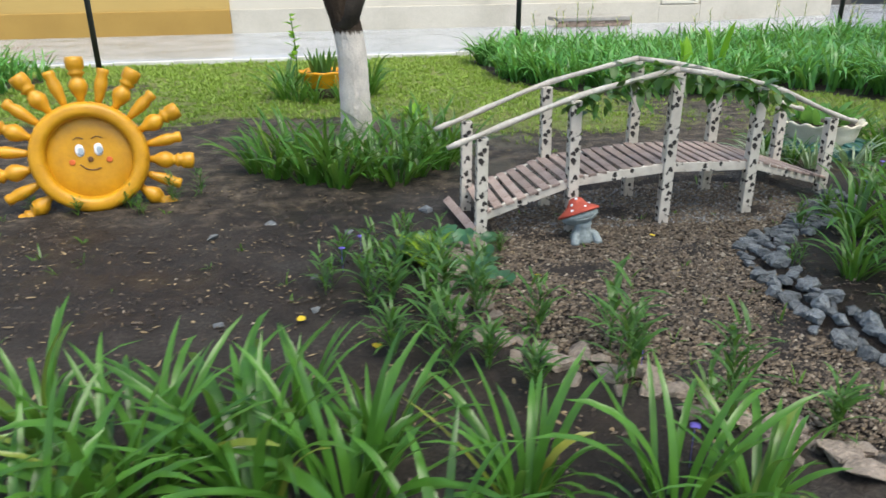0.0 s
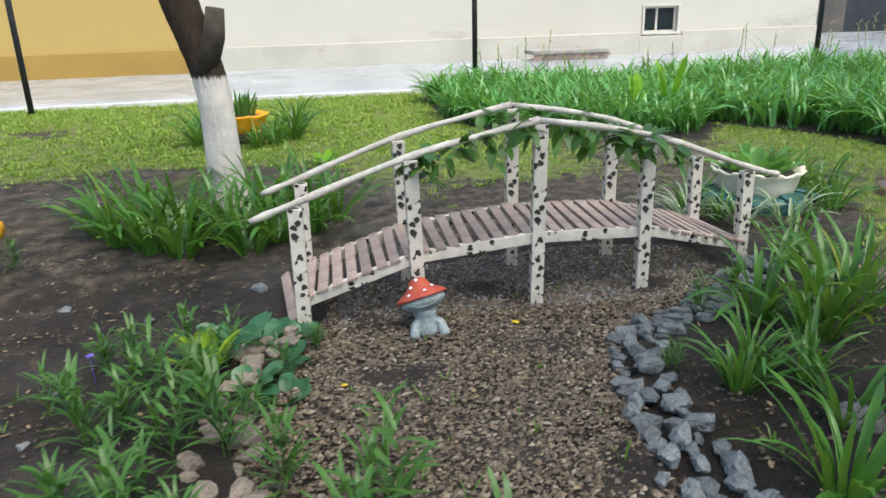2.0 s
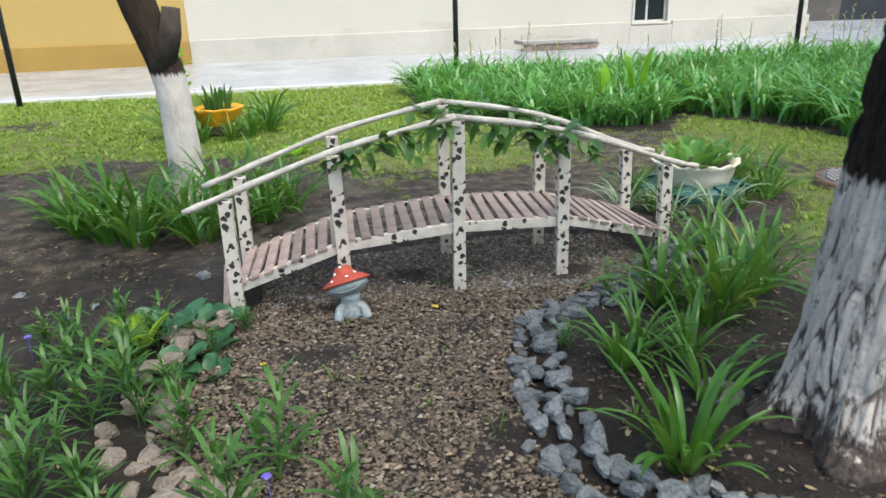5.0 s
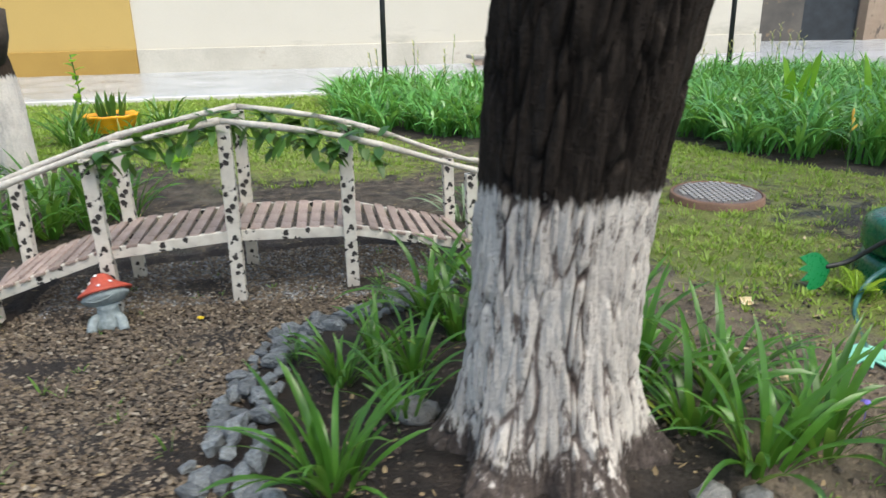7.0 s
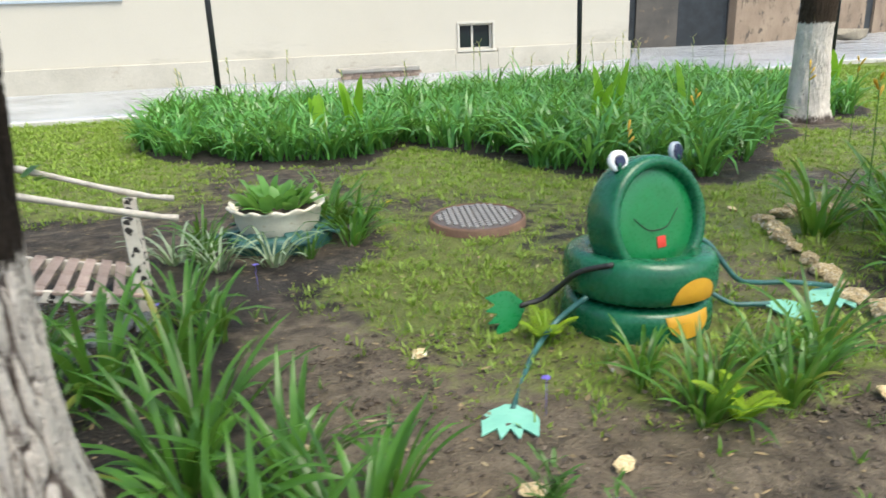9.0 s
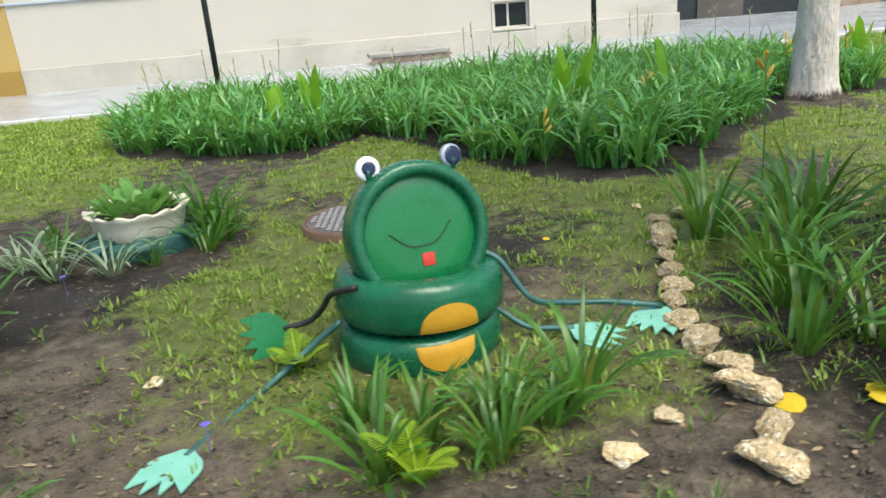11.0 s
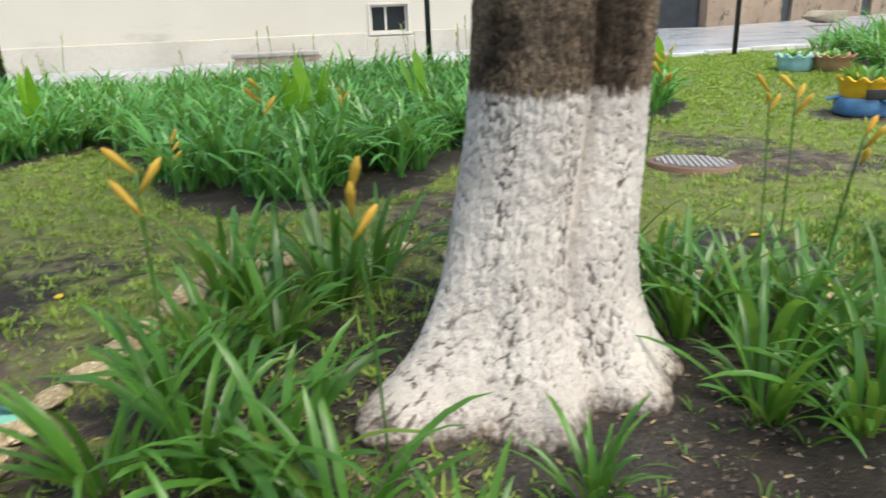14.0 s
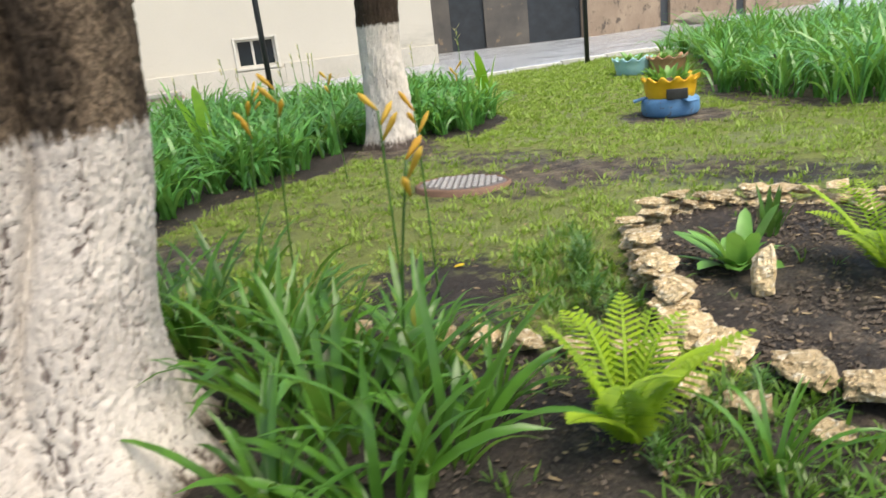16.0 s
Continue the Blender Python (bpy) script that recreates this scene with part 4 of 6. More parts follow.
for k, count in enumerate((8, 8, 8, 9)):
    for j in range(count):
        t = (j + 0.5) / count
        (x0, y0), (x1, y1) = NEAR[k], NEAR[k + 1]
        (u0, v0), (u1, v1) = FAR[k], FAR[k + 1]
        ax, ay, bx, by = x0 + (x1 - x0) * t, y0 + (y1 - y0) * t, u0 + (u1 - u0) * t, v0 + (v1 - v0) * t
        ob = part("plank", plank_mesh, None, bridge)
        ob.matrix_basis = pose((ax + bx) / 2, (ay + by) / 2, DECK[k] + (DECK[k + 1] - DECK[k]) * t + 0.026, random.uniform(-1, 1), -math.degrees(math.atan2(DECK[k + 1] - DECK[k], x1 - x0)) + random.uniform(-2, 2),
                               math.degrees(math.atan2(by - ay, bx - ax)) - 90 + random.uniform(-1.5, 1.5))
ob = part("plank", plank_mesh, None, bridge)
ob.matrix_basis = pose(0.72, 4.72, 0.05, 4, -38, 4)

# ---- tyre figures and pots ----
def tyre_shape(outer, inner, width, segs=56, tread=0.006):
    """A tyre lying flat on z = 0, with bulging walls and a shallow tread."""
    h, prof = width / 2, []
    mid = (outer + inner) / 2
    for k in range(22):
        a = math.pi * 2 * k / 22
        c, s = math.cos(a), math.sin(a)
        c, s = math.copysign(abs(c) ** 0.62, c), math.copysign(abs(s) ** 0.72, s)
        prof.append((mid + (outer - inner) / 2 * c, h + h * s))
    prof.append(prof[0])
    return lathe(prof, segs * 2, lambda a, k: (1 + (tread * (1 if int(a * segs * 2 / (2 * math.pi)) % 2 else -0.6) if abs(prof[k][0] - outer) < 0.02 else 0), 0))


def disc_shape(r, thick=0.008, segs=32, bulge=0.0):
    return lathe([(0.0, thick + bulge), (r * 0.6, thick + bulge * 0.6), (r * 0.97, thick), (r, thick * 0.5), (r, 0), (0.0, 0)], segs)


def strip(points, width, thick=0.004):
    return tube(smooth_line(points, 5), width / 2, 6)


# smiling sun
SUN_AT = pose(-1.52, 5.56, hz(-1.52, 5.56) - 0.02) @ pose(0, 0, 0.345, 82, 0, 10) @ Matrix.Scale(0.87, 4)
face_sun = thing("sun_figure", "yellow painted tyre sun with turned wooden rays and simple face", "garden figure", pose(-1.52, 5.56, hz(-1.52, 5.56)))
local = face_sun.matrix_basis.inverted() @ SUN_AT
part("tyre", moved(tyre_shape(0.40, 0.285, 0.19), local @ Matrix.Translation((0, 0, -0.06))), M_SUN, face_sun, "yellow painted tyre")
plate = part("face_plate", moved(disc_shape(0.30, 0.012, 48), local @ Matrix.Translation((0, 0, 0.04))), M_SUN, face_sun, "yellow face plate")
FZ = 0.056
for ex in (-0.062, 0.062):
    e = part("eye", moved(disc_shape(0.034, 0.004), local @ Matrix.Translation((ex, 0.055, FZ)) @ Matrix.Diagonal((0.9, 1.35, 1, 1))), M_EYEWHITE, plate)
    part("pupil", moved(disc_shape(0.02, 0.004), local @ Matrix.Translation((ex + 0.008, 0.048, FZ + 0.005)) @ Matrix.Diagonal((1, 1.5, 1, 1))), M_EYEGREY, plate)
    part("cheek", moved(disc_shape(0.021, 0.004), local @ Matrix.Translation((ex * 2.0, -0.025, FZ))), M_BLUSH, plate)
    part("eyebrow", moved(strip([(ex - 0.035, 0.135, FZ), (ex, 0.15, FZ), (ex + 0.035, 0.135, FZ)], 0.006), local), M_BROWNLINE, plate)
part("nose", moved(disc_shape(0.02, 0.006), local @ Matrix.Translation((0, -0.012, FZ))), M_BROWNLINE, plate)
part("mouth", moved(strip([(-0.075, -0.045, FZ), (-0.03, -0.082, FZ), (0.02, -0.09, FZ), (0.06, -0.078, FZ)], 0.009), local), M_BROWNLINE, plate)
long_ray = [(0.0, 0), (0.020, 0.01), (0.022, 0.04), (0.045, 0.09), (0.052, 0.13), (0.04, 0.165), (0.026, 0.185), (0.036, 0.20), (0.046, 0.215), (0.034, 0.23), (0.048, 0.25), (0.05, 0.30), (0.045, 0.325), (0.0, 0.33)]
short_ray = [(0.0, 0), (0.016, 0.01), (0.022, 0.04), (0.034, 0.12), (0.036, 0.17), (0.028, 0.21), (0.034, 0.235), (0.03, 0.26), (0.0, 0.262)]
for k in range(17):
    a = radians(-40 + k * 16.25)
    sh = long_ray if k % 2 == 0 else short_ray
    ray = moved(lathe([(1.25 * rr, zz) for rr, zz in sh], 18), local @ Matrix.Translation((math.cos(a) * 0.385, math.sin(a) * 0.385, 0.02)) @ pose(0, 0, 0, 0, 0, math.degrees(a)) @ pose(0, 0, 0, 0, 90, 0))
    part("ray", ray, M_SUN, face_sun, "turned wooden ray")

# frog of three tyres
FX, FY = 5.345, 3.95
frog = thing("frog_figure", "green frog of stacked painted tyres with round eyes", "garden figure", pose(FX, FY, hz(FX, FY) - 0.02))
part("tyre", moved(tyre_shape(0.332, 0.19, 0.19), pose(0, 0, -0.03)), M_GREEN, frog, "lower green tyre")
part("tyre", moved(tyre_shape(0.337, 0.19, 0.20), pose(0.01, 0, 0.155, -3, 2, 0)), M_GREEN, frog, "upper green tyre")
HEAD = pose(0.02, -0.03, 0.482, 78, 0, 12)
head = part("tyre", moved(tyre_shape(0.280, 0.215, 0.18), HEAD @ Matrix.Translation((0, 0, -0.09))), M_GREEN, frog, "standing green head tyre")
fp = part("face_plate", moved(disc_shape(0.228, 0.01, 48), HEAD @ Matrix.Translation((0, 0, 0.045))), M_GREEN_D, frog, "brighter green face plate")
part("mouth", moved(strip([(-0.125, 0.02, 0.058), (-0.06, -0.035, 0.058), (0.0, -0.045, 0.058), (0.06, -0.035, 0.058), (0.125, 0.03, 0.058)], 0.004), HEAD), M_BLACK, fp)
part("tongue", moved(box(0.05, 0.05, 0.004, 0.001, 0.015, -0.10, 0.056), HEAD), M_RED, fp, "red painted tongue")
for ex, dark in ((-0.155, False), (0.175, True)):
    m = HEAD @ Matrix.Translation((ex, 0.272, 0.02)) @ pose(0, 0, 0, 0, 14 if dark else -8, 0)
    e = part("eye", moved(disc_shape(0.046, 0.018), m), M_EYEGREY if dark else M_EYEWHITE, frog, "round eye disc")
    part("iris", moved(disc_shape(0.036 if dark else 0.026, 0.006), m @ Matrix.Translation((0.004, 0, 0.018))), M_EYEBLUE, e)
    part("stalk", moved(tube([(0, -0.05, 0.004), (0, -0.02, 0.008), (0, 0.0, 0.006)], 0.018, 8), m), M_GREEN, e)


def patch(r_out, z0, z1, a0, a1, shape_fn, n=18):
    """A painted patch that hugs a tyre's wall."""
    verts, faces = [], []
    rows = 8
    for i in range(n + 1):
        a = a0 + (a1 - a0) * i / n
        lo, hi = shape_fn(i / n)
        for j in range(rows + 1):
            t = lo + (hi - lo) * j / rows
            z = z0 + (z1 - z0) * t
            s = 2 * (z - z0) / (z1 - z0) - 1
            rr = r_out - 0.0675 + 0.0675 * (max(0.0, 1 - abs(s) ** (2 / 0.72))) ** 0.31 + 0.007
            verts.append((math.cos(a) * rr, math.sin(a) * rr, z))
    for i in range(n):
        for j in range(rows):
            k = i * (rows + 1) + j
            faces.append((k, k + rows + 1, k + rows + 2, k + 1))
    return np.array(verts), faces


part("belly_patch", moved(patch(0.337, 0.0, 0.20, radians(-98), radians(-58), lambda u: (0.10, 0.15 + 0.5 * math.sqrt(max(0, 1 - (2 * u - 1) ** 2)))), pose(0.01, 0, 0.155, -3, 2, 0)), M_ORANGE, frog, "orange belly patch")
part("belly_patch", moved(patch(0.332, 0.0, 0.19, radians(-100), radians(-58), lambda u: (0.9 - 0.55 * math.sqrt(max(0, 1 - (2 * u - 1) ** 2)), 0.9)), pose(0, 0, -0.03)), M_ORANGE, frog, "orange belly patch")


def webbed(points, thick=0.006):
    n = len(points)
    top = [(x, y, thick) for x, y in points]
    low = [(x, y, 0) for x, y in points]
    return np.array(top + low), [list(range(n)), list(range(2 * n - 1, n - 1, -1))] + [(k, k + n, (k + 1) % n + n, (k + 1) % n) for k in range(n)]


def webbed_outline(toes, palm=0.10, reach=0.115):
    """A rounded palm with short pointed toes at its far end (towards -y)."""
    pts = [(0.022 * math.cos(a), 0.012) for a in (math.pi, 0)]
    pts += [(palm * math.sin(a), -palm + palm * math.cos(a)) for a in np.linspace(0.45, 1.75, 7)]
    for k in range(toes):
        u = (k + 0.5) / toes
        x = palm * (1 - 2 * u)
        pts.append((x * 1.25, -palm - reach * (1 - 0.3 * abs(1 - 2 * u))))
        if k < toes - 1:
            pts.append((palm * (1 - 2 * (k + 1) / toes) * 0.9, -palm - reach * 0.35))
    pts += [(-palm * math.sin(a), -palm + palm * math.cos(a)) for a in np.linspace(1.75, 0.45, 7)]
    return pts


for path, foot_m, mat, lab in (
        ([(-0.24, -0.2, 0.36), (-0.33, -0.08, 0.30), (-0.38, 0.02, 0.20), (-0.44, 0.06, 0.14), (-0.54, 0.08, 0.115)], pose(-0.53, 0.08, 0.115, 74, 0, 12) @ pose(0, 0, 0, 0, 0, -86) @ Matrix.Scale(0.92, 4), M_GREEN_D, "dark green webbed hand"),
        ([(-0.31, -0.12, 0.20), (-0.44, -0.10, 0.10), (-0.60, -0.22, 0.03), (-0.74, -0.42, 0.02), (-0.84, -0.58, 0.02)], pose(-0.84, -0.56, 0.02, 0, 0, -22), M_TEAL, "pale teal webbed foot"),
        ([(0.27, -0.02, 0.37), (0.34, -0.05, 0.33), (0.44, -0.12, 0.18), (0.6, -0.08, 0.12), (0.78, -0.09, 0.10), (1.0, -0.12, 0.06)], pose(1.0, -0.12, 0.045, 6, 0, -42), M_TEAL, "pale teal webbed hand"),
        ([(0.3, -0.05, 0.14), (0.42, -0.12, 0.06), (0.52, -0.15, 0.05), (0.60, -0.165, 0.045)], pose(0.60, -0.165, 0.04, 6, 0, 48), M_TEAL, "pale teal webbed foot")):
    part("hose_limb", tube(smooth_line(path, 6), 0.012, 10), M_BLACK if mat is M_GREEN_D else M_DTEAL, frog, "bent rubber hose limb")
    part("webbed_foot", moved(webbed(webbed_outline(4)), foot_m), mat, frog, lab, False)


def pot_shape(r_low, r_top, h, lobes, lip=0.02, depth=0.05, drop=0.6):
    prof = [(0.0, 0), (r_low, 0), (r_low * 1.03, 0.01), ((r_low + r_top) / 2 * 1.03, h * 0.5), (r_top * 0.97, h * 0.85), (r_top + lip, h), (r_top + lip - 0.012, h + 0.012), (r_top - 0.03, h * 0.93), (r_top - 0.05, h * 0.75), (0.0, h * 0.75)]
    return lathe(prof, 72, lambda a, k: (1 + (0.035 * math.sin(lobes * a) if k in (5, 6) else 0), depth * 0.5 * math.sin(lobes * a) if k in (5, 6) else 0))


def planter(at, name, label, pot_mat, pot, tyre_mat=None, tyre=None, flaps=0, tyre_label=""):
    p = thing(name, label, "planter", at)
    z = 0.0
    if tyre:
        ty = part("tyre", tyre_shape(*tyre), tyre_mat, p, tyre_label)
        z = tyre[2] - 0.02
        for k in range(flaps):
            a = k * 2 * math.pi / flaps + 0.5
            part("flap", moved(box(0.16, 0.12, 0.02, 0.008), Matrix.Translation((math.cos(a) * tyre[0] * 0.98, math.sin(a) * tyre[0] * 0.98, tyre[2] * 0.9)) @ pose(0, 0, 0, 0, 14, math.degrees(a))), tyre_mat, ty)
    part("pot", moved(pot_shape(*pot), Matrix.Translation((0, 0, z))), pot_mat, p)
    part("soil", moved(disc_shape(pot[1] - 0.035, 0.02, 32, 0.03), Matrix.Translation((0, 0, z + pot[2] * 0.76))), M_POTSOIL, p, "dark potting soil")
    return p, z + pot[2] * 0.8


def leafy(at, name, label, n, r, length, width, mat, seed, lean=(0.3, 1.2), droop=(0.2, 1.0), rows=5, category="plant", group="", fold=0.25, spread=None):
    """A plant of broad or narrow leaves from one root, each leaf a part."""
    q = np.random.default_rng(seed)
    t = thing(name, label, category, at, group)
    for k in range(n):
        a, d = q.uniform(0, 6.28), r * math.sqrt(q.uniform(0, 1))
        v, f = blades(np.array([[math.cos(a) * d, math.sin(a) * d, 0.0]]), [q.uniform(*length)], [q.uniform(*width)], [q.uniform(*lean)], np.array([a + q.normal(0, 0.4)]), [q.uniform(*droop)], rows + 1, fold, [q.normal(0, 0.3)])
        part("leaf", (v, f), mat, t)
    return t


def stood(x, y, dz=0.0, turn=0.0, scale=1.0):
    return pose(x, y, hz(x, y) + dz, 0, 0, turn) @ Matrix.Diagonal((scale, scale, scale, 1))


pot, z = planter(stood(3.88, 5.78, -0.06), "flower_pot", "cream scalloped pot on a dark teal cut tyre", M_CREAM, (0.235, 0.285, 0.17, 14, 0.02, 0.024), M_DTEAL, (0.33, 0.2, 0.16), 7, "dark teal tyre with cut flaps")
leafy(stood(3.88, 5.78, z - 0.06), "potted_plant", "bright green bushy plant in the cream pot", 60, 0.17, (0.10, 0.24), (0.05, 0.09), M_HOSTA, 61, (0.1, 1.2))
pot, z = planter(stood(0.02, 9.7), "flower_pot", "orange bowl on a low brown base", M_OPOT, (0.20, 0.28, 0.20, 9, 0.015, 0.01), M_POTSOIL, (0.22, 0.14, 0.13), 0, "brown tyre base")
leafy(stood(0.02, 9.7, z), "potted_plant", "upright sword leaves in the orange bowl", 34, 0.14, (0.15, 0.34), (0.03, 0.05), M_WEED, 62, (0.0, 0.45), (0.0, 0.3))
pot, z = planter(stood(13.08, 7.55), "flower_pot", "yellow scalloped pot on a blue painted tyre", M_YPOT, (0.22, 0.26, 0.2, 12), M_BLUE, (0.28, 0.17, 0.18), 3, "blue painted tyre with black patches")
leafy(stood(13.08, 7.55, z), "potted_plant", "fresh leafy plant in the yellow pot", 60, 0.16, (0.1, 0.24), (0.04, 0.07), M_HOSTA, 63, (0.2, 1.2))
part("black_patch", moved(box(0.2, 0.02, 0.1, 0.006), pose(-0.12, -0.26, 0.18, 0, 0, -25)), M_BLACK, pot, "black painted patch")
for x, y, m1, s in ((14.85, 10.7, M_LBLUE, 71), (15.2, 10.35, M_TERRA, 72)):
    pot, z = planter(stood(x, y), "flower_pot", "pale blue tyre planter" if m1 is M_LBLUE else "brown tyre planter with a blue rim", m1, (0.22, 0.27, 0.22, 11), None, None)
    leafy(stood(x, y, z), "potted_plant", "low leafy plant in a tyre planter", 30, 0.14, (0.1, 0.22), (0.04, 0.06), M_HOSTA, s)

# toadstool
toad = thing("toadstool_ornament", "concrete toadstool with a red white-spotted cap and a grey face", "garden ornament", pose(1.34, 4.33, hz(1.34, 4.33), 0, 0, 4) @ Matrix.Diagonal((0.9, 0.9, 0.92, 1)))
part("stem", lathe([(0.0, -0.01), (0.070, -0.01), (0.074, 0.02), (0.066, 0.05), (0.054, 0.075), (0.050, 0.10), (0.056, 0.12), (0.0, 0.125)], 24), M_STEM, toad, "grey stem")
for side in (-1, 1):
    part("foot", tube(smooth_line([(side * 0.035, -0.02, 0.062), (side * 0.065, -0.045, 0.05), (side * 0.078, -0.075, 0.0)], 4), [0.018, 0.021, 0.023, 0.024, 0.024, 0.024, 0.025, 0.026, 0.027], 12), M_STEM, toad, "stubby grey foot")
CAP_TILT = pose(0, 0.01, 0.112, -24, -12, 0)
head = part("face", moved(lathe([(0.0, -0.008), (0.05, -0.004), (0.088, 0.012), (0.112, 0.032), (0.116, 0.045), (0.104, 0.062), (0.098, 0.072), (0.0, 0.076)], 32), CAP_TILT), M_STEM, toad, "broad grey face under the cap")
part("mouth", moved(tube(smooth_line([(-0.075, -0.086, 0.034), (-0.03, -0.104, 0.018), (0.03, -0.104, 0.018), (0.075, -0.086, 0.036)], 4), [0.0032] * 13, 6), CAP_TILT), M_STEM, head, "carved mouth line")
for side in (-1, 1):
    part("eye", moved(stone(40 + side, 0.012, 0.006, 0.008, 0.02, 2), CAP_TILT @ pose(side * 0.017, -0.102, 0.058)), M_EYEWHITE, head, "half-closed white eye")
cap = part("cap", moved(lathe([(0.0, 0.062), (0.10, 0.060), (0.128, 0.058), (0.133, 0.064), (0.130, 0.070), (0.106, 0.086), (0.078, 0.102), (0.060, 0.118), (0.050, 0.134), (0.042, 0.148), (0.026, 0.158), (0.0, 0.162)], 36, lambda a, k: (1 + 0.035 * math.sin(3 * a), 0)), CAP_TILT), M_CAP, toad, "red concave cap")
for k, (a, r, zz, tilt) in enumerate(((-2.25, 0.110, 0.087, 32), (-1.45, 0.103, 0.091, 32), (-0.75, 0.080, 0.104, 40), (-2.4, 0.062, 0.120, 55), (-1.75, 0.043, 0.150, 45), (0.8, 0.085, 0.10, 38))):
    part("spot", moved(disc_shape(0.009, 0.003, 14, 0.002), CAP_TILT @ Matrix.Translation((math.cos(a) * r, math.sin(a) * r, zz)) @ pose(0, 0, 0, 0, tilt, math.degrees(a))), M_EYEWHITE, cap, "white spot")

# manholes
M_STUD = mottled("polished_iron", (0.26, 0.245, 0.235), (0.42, 0.40, 0.385), 9.0, 0.42, 0.2)
def manhole(at, label, r, collar):
    m = thing("manhole_cover", label, "manhole cover", at)
    part("collar", lathe([(r * 1.08, -0.08), (r * 1.06, collar), (r * 1.0, collar + 0.012), (r * 0.985, collar), (r * 0.985, collar - 0.02), (0.0, collar - 0.02)], 56), M_IRONSIDE, m, "brown rusted collar")
    part("lid", lathe([(0.0, collar + 0.008), (r * 0.95, collar + 0.006), (r * 0.975, collar + 0.002), (r * 0.975, collar - 0.015), (0.0, collar - 0.015)], 56), M_IRON, m, "worn iron lid")
    stud = mesh_of("stud", *box(0.036, 0.020, 0.012, 0.003), M_STUD, False)
    k = 0
    for i in range(-5, 6):
        for j in range(-7, 8):
            x, y = i * r / 6.0 + (r / 12.0 if j % 2 else 0), j * r / 8.4
            if math.hypot(x, y) < r * 0.86:
                ob = part("stud", stud, None, m)
                ob.matrix_basis = pose(x, y, collar + 0.007, 0, 0, 0)
                k += 1
    return m


manhole(pose(5.18, 5.66, hz(5.18, 5.66) - 0.05, 1, -1, 25), "round iron manhole cover raised on a rusty collar", 0.31, 0.10)
manhole(pose(10.27, 6.2, hz(10.27, 6.2) - 0.02, -2, 3.0, 10), "round rusty manhole cover set in the lawn", 0.32, 0.035)

# ---- stones ----
def border(name, label, line, mat, sizes, flat, per_metre, rows, seed, spread=0.05, layers=1, rough=0.0):
    t = thing(name, label, "stone border")
    r = random.Random(seed)
    shapes = [mesh_of("stone", *rubble(seed * 10 + k, 1.0, 0.75, flat, 22 if rough == 0 else 20, rough * 3.2), mat, False) for k in range(6)]
    pts = smooth_line([(x, y, 0) for x, y in line], 12)
    acc = 0.0
    for a, b in zip(pts, pts[1:]):
        d = math.hypot(*(b - a)[:2])
        acc += d * per_metre
        while acc > 0:
            acc -= 1
            u = r.random()
            for row in range(rows):
                s = r.uniform(*sizes)
                nx, ny = -(b - a)[1] / max(d, 1e-6), (b - a)[0] / max(d, 1e-6)
                off = (row - (rows - 1) / 2) * sizes[1] * 1.2 + r.uniform(-spread, spread)
                x, y = a[0] + (b - a)[0] * u + nx * off, a[1] + (b - a)[1] * u + ny * off
                ob = part("stone", shapes[r.randrange(6)], None, t)
                ob.matrix_basis = pose(x, y, hz(x, y) - s * 0.12, r.uniform(-12, 12), r.uniform(-12, 12), r.uniform(0, 360)) @ Matrix.Diagonal((s, s, s, 1))
                for lay in range(1, layers):
                    if r.random() < 0.75:
                        s2 = r.uniform(*sizes) * 0.9
                        ob = part("stone", shapes[r.randrange(6)], None, t)
                        ob.matrix_basis = pose(x + r.uniform(-0.03, 0.03), y + r.uniform(-0.03, 0.03), hz(x, y) - s * 0.12 + lay * s * flat * 1.35, r.uniform(-9, 9), r.uniform(-9, 9), r.uniform(0, 360)) @ Matrix.Diagonal((s2, s2, s2 * 0.8, 1))
    return t


border("stone_border", "double row of small grey broken stones edging the gravel", [(3.2, 4.68), (2.8, 4.3), (2.45, 4.12), (2.18, 3.95), (2.06, 3.6), (2.02, 3.3), (2.0, 3.08), (2.08, 2.82), (2.26, 2.66), (2.5, 2.58)], M_GREYSTONE, (0.028, 0.064), 0.55, 15, 3, 11, 0.035)
border("stone_border", "loose row of brownish rubble stones edging the gravel", [(0.74, 4.35), (0.6, 4.1), (0.53, 3.7), (0.6, 3.3), (0.8, 3.05), (1.1, 2.72), (1.35, 2.42), (1.7, 2.2)], M_BROWNSTONE, (0.035, 0.085), 0.4, 12, 2, 12, 0.07)
border("stone_border", "row of yellowish limestone lumps edging the flower bed", [(6.16, 2.82), (6.27, 3.02), (6.34, 3.3), (6.36, 3.62), (6.46, 3.95), (6.60, 4.3), (6.78, 4.68), (6.95, 4.95), (7.4, 5.0), (7.9, 4.9)], M_LIME_BORDER, (0.068, 0.11), 0.42, 5.4, 1, 13, 0.02, 1, 0.10)
border("stone_border", "low limestone row running to the round bed", [(8.0, 4.75), (8.77, 4.3), (9.3, 3.85), (9.55, 3.62), (9.8, 3.45)], M_LIME_BORDER, (0.06, 0.09), 0.45, 6, 1, 14, 0.02, 1, 0.16)
border("stone_border", "stacked flat yellow limestone ring round a flower bed", RING[0:8], M_LIME_BORDER, (0.07, 0.125), 0.24, 8.5, 1, 15, 0.03, 4, 0.13)
border("stone_border", "large flat limestone slabs at the edge of the bed", [(10.0, 3.5), (10.0, 3.25), (10.08, 3.02), (10.2, 2.75), (10.5, 2.55)], M_LIME_BORDER, (0.11, 0.16), 0.34, 4.4, 1, 16, 0.03, 1, 0.14)
